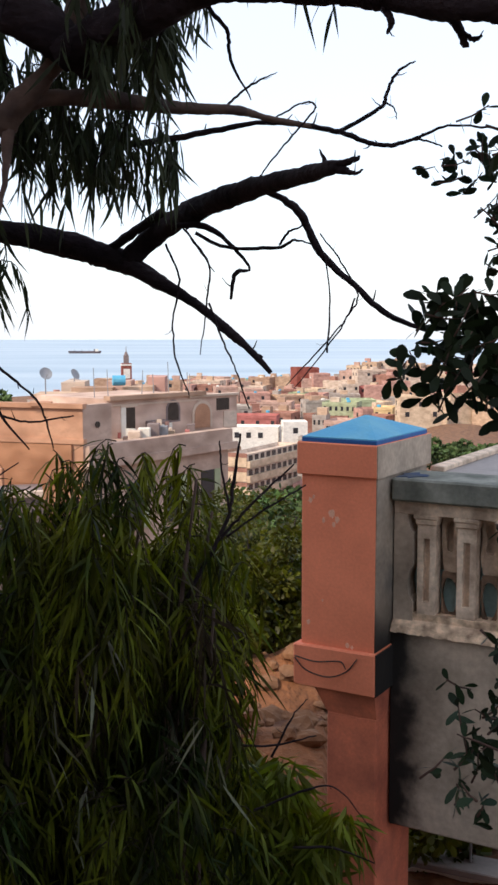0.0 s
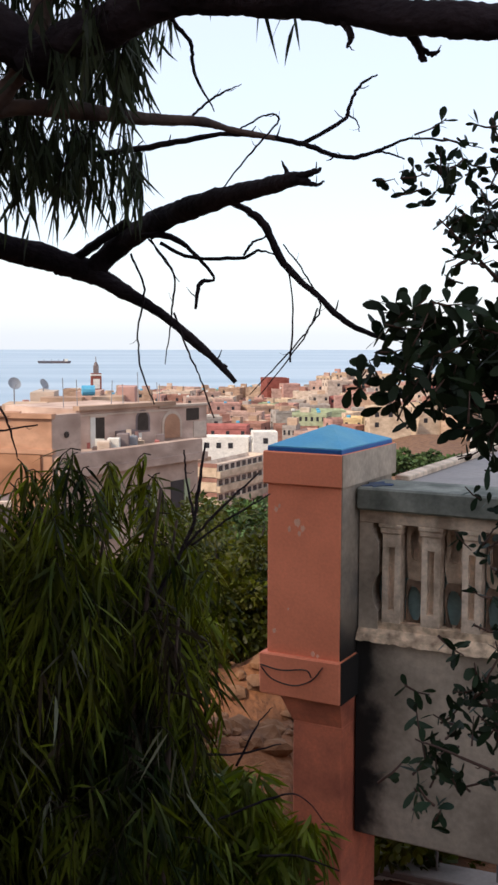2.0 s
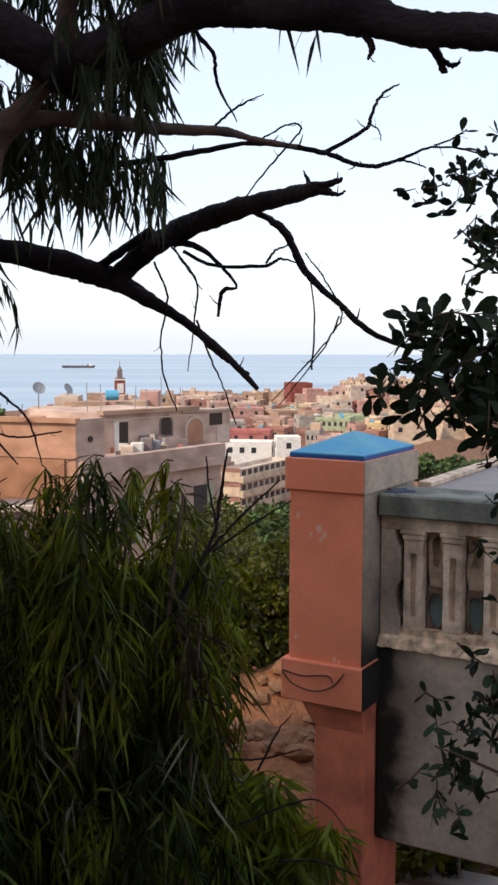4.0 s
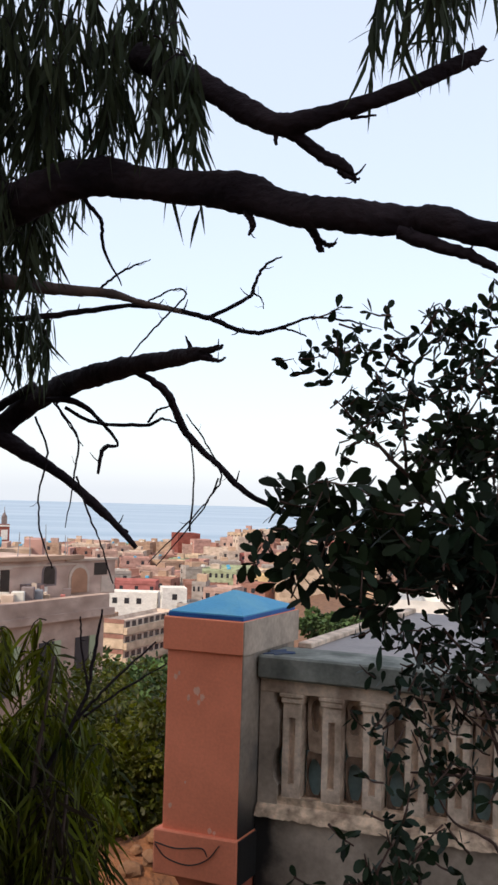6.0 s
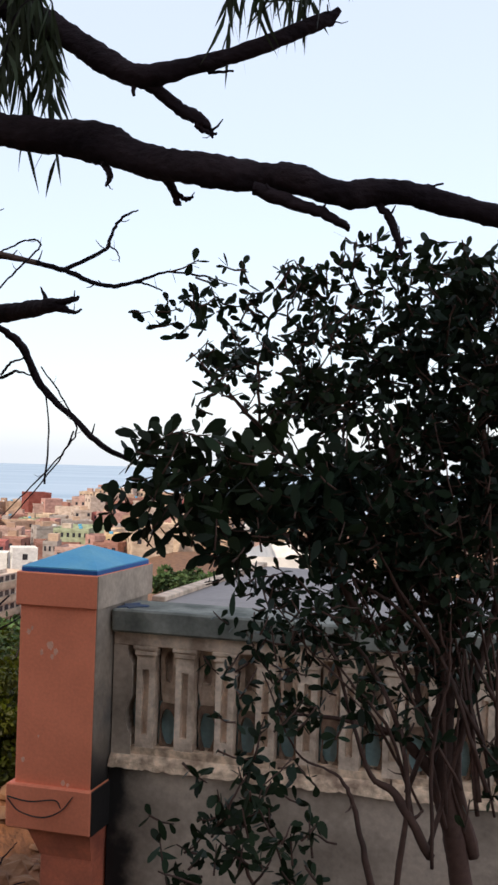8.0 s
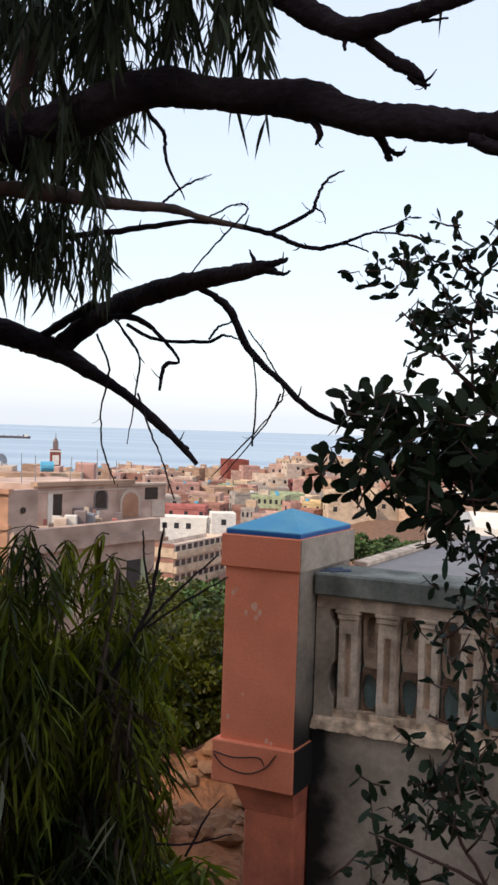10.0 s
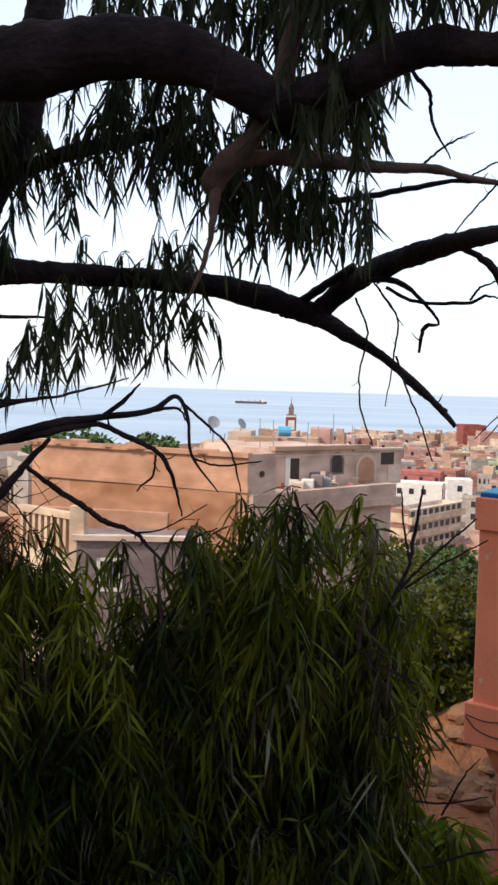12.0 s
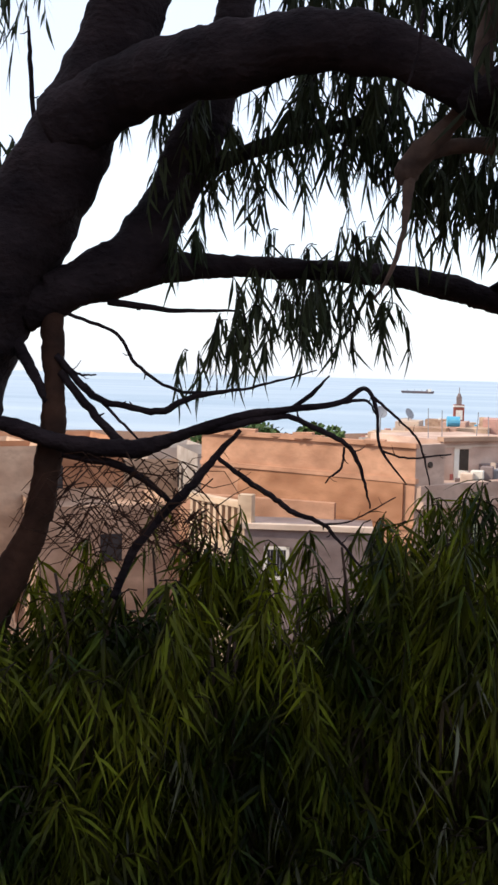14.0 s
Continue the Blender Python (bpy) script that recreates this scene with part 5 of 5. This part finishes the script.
    bough(tree, "shoot", [(0.13, 4.81, -0.40, 0.006), (0.23, 4.83, -0.21, 0.004), (0.30, 4.84, -0.13, 0.002)])


build_gum_limbs()
GUM = [
    ((-1.22, 4.19, 2.61), (0.20, 0.25, 0.20), 16),
    ((-0.76, 4.33, 2.52), (0.28, 0.25, 0.29), 46),
    ((-0.34, 4.07, 2.73), (0.15, 0.25, 0.25), 28),
    ((-0.68, 4.32, 2.28), (0.23, 0.25, 0.19), 24),
    ((-0.39, 4.24, 2.22), (0.15, 0.25, 0.17), 14),
    ((-1.32, 4.76, 1.95), (0.27, 0.25, 0.28), 30),
    ((-1.01, 4.43, 3.01), (0.50, 0.25, 0.23), 60),
    ((-0.22, 3.69, 2.94), (0.21, 0.25, 0.14), 12),
    ((-0.36, 3.48, 2.99), (0.15, 0.25, 0.29), 34),
    ((0.00, 3.35, 2.98), (0.22, 0.25, 0.26), 38),
    ((0.18, 3.13, 2.81), (0.08, 0.25, 0.17), 10),
    ((0.86, 2.67, 3.02), (0.10, 0.25, 0.09), 14),
    ((-0.37, 3.69, 2.51), (0.16, 0.25, 0.16), 14),
    ((-1.74, 4.40, 2.46), (0.17, 0.25, 0.27), 9),
    ((-1.36, 4.31, 2.49), (0.21, 0.25, 0.27), 14),
    ((-1.09, 4.18, 2.47), (0.16, 0.25, 0.32), 15),
    ((-1.64, 4.36, 1.63), (0.16, 0.25, 0.17), 9),
    ((-1.43, 4.54, 1.81), (0.23, 0.25, 0.20), 13),
    ((-1.06, 4.55, 1.79), (0.06, 0.25, 0.10), 3),
    ((-2.77, 4.34, 3.19), (0.18, 0.25, 0.19), 4),
    ((-2.70, 4.20, 2.49), (0.09, 0.25, 0.13), 4),
    ((-2.16, 4.60, 2.66), (0.09, 0.25, 0.12), 4),
    ((-1.86, 4.57, 2.51), (0.17, 0.25, 0.35), 20),
    ((-1.01, 4.25, 3.15), (0.45, 0.25, 0.18), 24),
    ((-1.83, 4.23, 2.09), (0.07, 0.25, 0.08), 3),
]
FICUS = [
    ((0.75, 3.06, 1.98), (0.13, 0.25, 0.19), 110),
    ((0.90, 3.08, 1.92), (0.14, 0.25, 0.17), 110),
    ((1.10, 3.07, 2.14), (0.17, 0.25, 0.15), 170),
    ((1.16, 3.16, 1.86), (0.19, 0.25, 0.18), 170),
    ((1.50, 2.98, 2.03), (0.24, 0.25, 0.23), 420),
    ((0.63, 2.90, 1.56), (0.11, 0.25, 0.15), 120),
    ((0.81, 2.90, 1.51), (0.11, 0.25, 0.14), 140),
    ((1.03, 3.00, 1.51), (0.15, 0.25, 0.15), 200),
    ((1.51, 3.09, 1.59), (0.30, 0.25, 0.25), 460),
    ((0.90, 2.93, 1.23), (0.20, 0.25, 0.13), 190),
    ((1.35, 3.14, 1.14), (0.30, 0.25, 0.22), 190),
    ((0.89, 2.94, 0.98), (0.11, 0.25, 0.12), 100),
    ((1.19, 2.98, 0.90), (0.22, 0.25, 0.08), 60),
    ((1.59, 2.99, 0.82), (0.21, 0.25, 0.17), 90),
    ((1.45, 3.06, 1.39), (0.35, 0.25, 0.23), 420),
    ((1.59, 3.14, 1.05), (0.27, 0.25, 0.23), 240),
    ((1.13, 3.03, 2.24), (0.15, 0.20, 0.08), 60),
    ((1.64, 3.00, 1.75), (0.20, 0.25, 0.22), 170),
]
SPRIG = [
    ((0.75, 2.49, 0.82), (0.12, 0.10, 0.09), 60),
    ((0.64, 2.50, 0.64), (0.07, 0.10, 0.11), 40),
    ((0.79, 2.49, 0.70), (0.08, 0.10, 0.08), 30),
    ((0.54, 2.51, 0.56), (0.05, 0.10, 0.08), 24),
    ((0.90, 2.47, 0.64), (0.06, 0.10, 0.10), 20),
    ((0.55, 2.50, 0.57), (0.06, 0.08, 0.09), 20),
]

for i, (c, h, n) in enumerate(GUM):
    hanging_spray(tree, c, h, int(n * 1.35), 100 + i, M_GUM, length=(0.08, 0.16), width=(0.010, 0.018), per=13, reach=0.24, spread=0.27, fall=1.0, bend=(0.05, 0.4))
# crown above, out of sight but shading what stands below
for i, (c, h, n) in enumerate((((-1.6, 3.6, 4.6), (1.8, 1.3, 0.5), 280), ((0.2, 2.6, 4.3), (1.4, 1.3, 0.4), 130))):
    hanging_spray(tree, c, h, n, 160 + i, M_GUM, length=(0.14, 0.22), width=(0.02, 0.03), per=16, reach=0.6)

# tangle of dry twigs beside the trunk
rs = np.random.RandomState(77)
bm = bmesh.new()
for k in range(210):
    x, y = bearing(-25.6 + rs.uniform(-4.6, 4.0), 4.5 + rs.uniform(-0.25, 0.25))
    z = 0.98 + rs.uniform(-0.18, 0.20)
    d = np.array([rs.choice((-1, 1)) * rs.uniform(0.5, 1), rs.uniform(-0.3, 0.3), rs.uniform(-0.35, 0.5)])
    ln = rs.uniform(0.12, 0.34)
    q = [np.array([x, y, z]) + d * ln * s + np.array([0, 0, -0.10 * s * s + 0.05 * math.sin(4 * s + k)]) for s in (0, 0.33, 0.66, 1)]
    tube(bm, [(*v, 0.0035 * (1 - 0.2 * i)) for i, v in enumerate(q)], 4)
part("twig_growth", bm, M_BARK_STEM, tree, "tangle of dry brown twigs", smooth=True)["kind"] = "stuff"

# ---- low weeping gum saplings ----
SAPLINGS = (  # bearing, distance, top, half width, sprays
    (-33.6, 4.5, 0.70, 0.34, 80), (-31.8, 4.2, 0.10, 0.40, 70),
    (-30.5, 4.5, 0.84, 0.42, 70), (-26.5, 4.5, 0.84, 0.36, 70), (-23.0, 4.6, 0.90, 0.36, 75), (-20.2, 4.6, 0.92, 0.30, 75),
    (-15.8, 4.7, 0.60, 0.36, 70), (-11.8, 4.6, 0.96, 0.28, 75), (-9.0, 4.7, 1.02, 0.32, 75), (-5.4, 4.6, 1.10, 0.26, 70), (-2.9, 4.7, 0.84, 0.14, 50))
for i, (b, d, top, hw, n) in enumerate(SAPLINGS):
    x, y = bearing(b, d)
    g = ground_height(x, y)
    sap = thing("gum_sapling", pose(0, 0, 0), "dense weeping gum sapling with long narrow green leaves", "shrub", "weeping saplings")
    rs = random.Random(i)
    for k in range(4):
        ang = rs.uniform(0, 6.28)
        q = Vector((x + 0.3 * math.cos(ang), y + 0.3 * math.sin(ang), top - rs.uniform(0.1, 0.5)))
        bough(sap, "stem", [(x, y, g - 0.05, 0.022), (x + 0.1 * math.cos(ang), y + 0.1 * math.sin(ang), (g + q.z) / 2, 0.016), (*q, 0.006)], M_BARK_PALE)
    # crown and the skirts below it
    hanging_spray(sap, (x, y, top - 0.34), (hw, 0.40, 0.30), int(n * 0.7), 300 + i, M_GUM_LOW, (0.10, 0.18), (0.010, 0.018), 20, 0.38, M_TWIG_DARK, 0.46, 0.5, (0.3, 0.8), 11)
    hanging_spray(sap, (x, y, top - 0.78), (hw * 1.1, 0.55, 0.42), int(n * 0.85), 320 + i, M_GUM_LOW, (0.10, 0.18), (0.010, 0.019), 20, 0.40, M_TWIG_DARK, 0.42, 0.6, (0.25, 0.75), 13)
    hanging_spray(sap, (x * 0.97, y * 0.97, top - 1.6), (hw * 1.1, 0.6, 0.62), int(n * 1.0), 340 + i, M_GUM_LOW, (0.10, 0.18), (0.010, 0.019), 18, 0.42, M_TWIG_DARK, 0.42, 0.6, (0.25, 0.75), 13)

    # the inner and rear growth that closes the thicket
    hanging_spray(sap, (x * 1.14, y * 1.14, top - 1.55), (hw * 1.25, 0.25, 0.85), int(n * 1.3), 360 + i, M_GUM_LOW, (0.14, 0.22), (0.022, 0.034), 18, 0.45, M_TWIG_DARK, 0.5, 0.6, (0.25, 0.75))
    hanging_spray(sap, (x * 0.90, y * 0.90, top - 1.1), (hw * 1.1, 0.1, 0.6), 2, 370 + i, M_PALELEAF, (0.13, 0.21), (0.010, 0.017), 8, 0.34, M_TWIG_DARK, 0.35, 0.8, (0.2, 0.5))
    if b > -13:
        hanging_spray(sap, (x * 0.97, y * 0.97, top - 0.62), (hw * 0.9, 0.12, 0.12), 9, 380 + i, M_DEADLEAF, (0.12, 0.20), (0.012, 0.020), 16, 0.5, M_TWIG_DARK, 0.5, 0.6, (0.3, 0.8), 4)

# ---- ficus beside the viewpoint ----
parent_bark[0] = M_BARK_RED
tree = thing("ficus_tree", pose(0, 0, 0), "ficus tree with glossy dark rounded leaves and reddish stems", "tree")


def build_ficus_limbs():
    bough(tree, "trunk", [(1.71, 3.10, -0.23, 0.045), (1.60, 3.11, 0.36, 0.036), (1.54, 3.11, 0.60, 0.033), (1.54, 3.10, 0.92, 0.030), (1.50, 3.10, 1.23, 0.027), (1.41, 3.12, 1.49, 0.021), (1.31, 3.13, 1.72, 0.012)])
    bough(tree, "branch", [(1.54, 3.11, 0.60, 0.020), (1.40, 3.09, 0.74, 0.015), (1.28, 3.06, 0.80, 0.010), (1.08, 3.01, 0.85, 0.006), (0.89, 2.95, 0.88, 0.003)])
    bough(tree, "branch", [(1.50, 3.11, 1.19, 0.018), (1.29, 3.11, 1.10, 0.015), (1.16, 3.08, 1.26, 0.012), (1.06, 3.00, 1.37, 0.008), (0.94, 2.97, 1.47, 0.006)])
    bough(tree, "branch", [(1.41, 3.12, 1.49, 0.012), (1.15, 3.07, 1.54, 0.009), (0.89, 3.07, 1.72, 0.007), (0.77, 3.05, 1.83, 0.004), (0.67, 3.07, 1.93, 0.002)])
    bough(tree, "branch", [(0.89, 3.07, 1.72, 0.005), (0.88, 3.07, 1.89, 0.004), (0.91, 3.06, 2.05, 0.002)])
    bough(tree, "branch", [(0.90, 3.07, 1.70, 0.004), (1.00, 3.10, 1.81, 0.004), (1.10, 3.07, 1.95, 0.003), (1.12, 3.06, 2.13, 0.002)])
    bough(tree, "branch", [(1.06, 3.00, 1.37, 0.007), (0.83, 2.94, 1.44, 0.005), (0.65, 2.88, 1.56, 0.004), (0.54, 2.90, 1.64, 0.003)])
    bough(tree, "branch", [(1.65, 3.10, 0.36, 0.023), (1.58, 3.10, 0.66, 0.020), (1.63, 3.08, 0.93, 0.017), (1.70, 3.06, 1.29, 0.012), (1.58, 2.97, 1.73, 0.007)])
    bough(tree, "branch", [(1.43, 2.94, 0.43, 0.016), (1.32, 2.96, 0.62, 0.013), (1.23, 2.98, 0.70, 0.007), (1.07, 2.90, 1.09, 0.004), (0.94, 2.93, 1.18, 0.003)])
    bough(tree, "branch", [(1.19, 2.79, 0.38, 0.011), (1.13, 2.80, 0.63, 0.008), (1.08, 2.80, 0.73, 0.005), (0.96, 2.83, 0.80, 0.003), (0.86, 2.85, 1.02, 0.002)])
    bough(tree, "branch", [(1.33, 2.97, 0.30, 0.010), (1.35, 2.95, 0.68, 0.008), (1.24, 2.97, 0.99, 0.006), (0.97, 2.92, 1.28, 0.003)])
    bough(tree, "branch", [(1.54, 3.10, 0.92, 0.011), (1.37, 3.03, 1.15, 0.007), (1.29, 3.05, 1.37, 0.004), (1.22, 3.05, 1.75, 0.003)])


build_ficus_limbs()
# thin bare shoots fanning up through the crown
rs = random.Random(64)
for k in range(26):
    x0, x1 = 1.40 + rs.uniform(0, 0.35), 0.85 + rs.uniform(0, 0.85)
    z0, z1 = 0.40 + rs.uniform(0, 0.5), 1.15 + rs.uniform(0, 0.75)
    y0, y1 = 3.0 + rs.uniform(-0.1, 0.15), 2.98 + rs.uniform(-0.15, 0.15)
    r0 = rs.uniform(0.004, 0.009)
    bough(tree, "branch", [(x0, y0, z0, r0), (x0 + (x1 - x0) * 0.35 + rs.uniform(-0.05, 0.05), (y0 + y1) / 2, z0 + (z1 - z0) * 0.45, r0 * 0.8),
                           (x0 + (x1 - x0) * 0.75, y1, z0 + (z1 - z0) * 0.75, r0 * 0.55), (x1, y1, z1, 0.002)])


def rosettes(parent, center, half, count, seed, size, up=0.4, material=M_FICUS):
    """Short twigs, each ending in a fan of broad leaves."""
    rs = np.random.RandomState(seed)
    c, h = np.array(center), np.array(half)
    bm = bmesh.new()
    base, way = [], []
    k = max(1, count // 6)
    heads = [c + rs.uniform(-0.82, 0.82, 3) * h for _ in range(k // 4 + 4)]
    for _ in range(k):
        p = heads[rs.randint(len(heads))] + rs.normal(size=3) * [0.045, 0.05, 0.045]
        d = rs.normal(size=3) * [1, 0.8, 0.7] + [-0.1, 0, up]
        d /= np.linalg.norm(d)
        ln = rs.uniform(0.05, 0.10)
        s = p - d * ln
        tube(bm, [(*s, 0.0035), (*(s + d * ln * 0.5 + [0, 0, -0.006]), 0.003), (*p, 0.002)], 4)
        for _ in range(rs.randint(5, 9)):
            base.append(p - d * rs.uniform(0, 0.09))
            way.append(d * 0.6 + rs.normal(size=3) * 0.75)
    n = len(base)
    ln = rs.uniform(*size, n)
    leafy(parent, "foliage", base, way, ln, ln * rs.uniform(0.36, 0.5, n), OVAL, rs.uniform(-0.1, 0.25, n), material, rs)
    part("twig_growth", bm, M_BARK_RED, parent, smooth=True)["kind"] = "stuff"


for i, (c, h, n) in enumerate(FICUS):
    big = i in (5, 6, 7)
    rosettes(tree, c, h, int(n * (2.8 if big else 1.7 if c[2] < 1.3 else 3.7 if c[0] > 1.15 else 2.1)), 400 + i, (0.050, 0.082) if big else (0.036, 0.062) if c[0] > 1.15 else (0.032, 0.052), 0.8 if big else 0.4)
shrub = thing("ficus_sapling", pose(0, 0, 0), "small ficus sapling with leathery dark leaves", "shrub")


def build_sapling_stems():
    bough(shrub, "stem", [(0.99, 2.46, 0.35, 0.007), (0.82, 2.48, 0.48, 0.006), (0.63, 2.50, 0.57, 0.004), (0.52, 2.52, 0.61, 0.002)])
    bough(shrub, "stem", [(0.85, 2.48, 0.43, 0.005), (0.73, 2.49, 0.62, 0.005), (0.69, 2.50, 0.75, 0.003), (0.73, 2.50, 0.84, 0.002)])
    bough(shrub, "stem", [(0.88, 2.47, 0.35, 0.005), (0.82, 2.48, 0.63, 0.003), (0.76, 2.49, 0.78, 0.002), (0.84, 2.48, 0.88, 0.002)])


build_sapling_stems()
for i, (c, h, n) in enumerate(SPRIG):
    rosettes(shrub, c, h, n * 2, 440 + i, (0.032, 0.058), 0.8)


# ---- bushes and trees on the slope ----
def bush(name, label, x, y, z, radius, height, count, leaf, seed, material, profile=ROUND, group="slope bushes", category="bush"):
    rs = np.random.RandomState(seed)
    ob = thing(name, pose(0, 0, 0), label, category, group)
    g = ground_height(x, y)
    for k in range(5):
        a = rs.uniform(0, 6.28)
        bm = tube(bmesh.new(), [(x, y, g - 0.1, radius * 0.02), (x + 0.3 * radius * math.cos(a), y + 0.3 * radius * math.sin(a), z, radius * 0.015),
                  (x + 0.7 * radius * math.cos(a), y + 0.7 * radius * math.sin(a), z + height * 0.5, radius * 0.006)], 5)
        part("stem", bm, M_BARK, ob, smooth=True)
    lobes = [np.array((x, y, z)) + rs.normal(size=3) * [radius * 0.5, radius * 0.5, height * 0.35] for _ in range(24)]
    pick = rs.randint(0, len(lobes), count)
    d = rs.normal(size=(count, 3))
    d /= np.linalg.norm(d, axis=1, keepdims=True)
    rad = np.array([rs.uniform(0.18, 0.34) for _ in lobes])[pick][:, None]
    base = np.array(lobes)[pick] + d * rad * np.array([[radius, radius, height * 0.7]]) * rs.uniform(0.75, 1.05, (count, 1))
    way = d + rs.normal(size=(count, 3)) * 0.7
    ln = rs.uniform(0.7, 1.3, count) * leaf
    if profile is LANCE:
        way = way * [0.5, 0.5, 0.4] + [0, 0, -0.75]
    leafy(ob, "foliage", base, way, ln, ln * (0.16 if profile is LANCE else 0.55), profile, rs.uniform(0, 0.3, count), material, rs)
    return ob


bush("slope_bush", "rounded green bush on the slope below the terrace", *bearing(0.9, 13), -1.7, 1.15, 1.7, 12000, 0.065, 1, M_BUSH)
bush("slope_bush", "rounded green bush on the slope below the terrace", *bearing(2.2, 16), -2.3, 1.4, 2.1, 12000, 0.075, 2, M_BUSH)
bush("slope_bush", "rounded green bush on the slope below the terrace", *bearing(-1.8, 15), -2.5, 1.3, 1.9, 9000, 0.075, 3, M_BUSH)
bush("slope_bush", "rounded green bush on the slope below the terrace", *bearing(4.4, 19), -3.6, 1.6, 1.9, 9000, 0.085, 4, M_BUSH)
for b, d, z, r in ((1.3, 11.2, -1.25, 0.6), (-0.9, 11.0, -1.3, 0.65), (3.2, 11.6, -1.45, 0.55)):
    bush("slope_bush", "dark leafy bush at the head of the earth bank", *bearing(b, d), z, r, 0.75, 5200, 0.07, int(30 + b * 10), M_BUSH, OVAL)
bush("slope_bush", "sparse light green bush under the terrace", *bearing(0.8, 5.2), -0.95, 0.40, 0.5, 1700, 0.15, 5, M_SHRUB, LANCE)
bush("slope_bush", "sparse light green bush under the terrace", *bearing(3.4, 5.0), -1.0, 0.28, 0.45, 800, 0.15, 8, M_SHRUB, LANCE)
bush("slope_bush", "leafy light green bush under the terrace", *bearing(-0.8, 6.2), -1.4, 0.45, 0.5, 2600, 0.15, 6, M_SHRUB, LANCE)
bush("slope_bush", "leafy light green bush under the terrace", *bearing(7.6, 9.6), -2.5, 0.5, 0.6, 1500, 0.10, 9, M_BUSH, OVAL)
bush("slope_bush", "leafy light green bush under the terrace", *bearing(11.5, 8.8), -2.6, 0.8, 0.6, 2000, 0.10, 10, M_BUSH, OVAL)
for i, (b, d, z, r, h) in enumerate(((10.9, 190, -21.0, 4.0, 2.4), (12.3, 195, -21.5, 5, 3), (-18.3, 150, -9.6, 5, 3.2), (-16.6, 155, -9.2, 5.5, 3.2),
                                     (-13.2, 160, -10.0, 4.5, 2.4), (1.0, 120, -21, 7, 5), (3.2, 130, -22, 8, 5), (-1.5, 110, -21, 6, 5))):
    bush("distant_tree", "dark green tree crown among the houses", *bearing(b, d), z, r, h, 2600, 0.9, 20 + i, M_FARLEAF, ROUND, "distant trees", "tree")
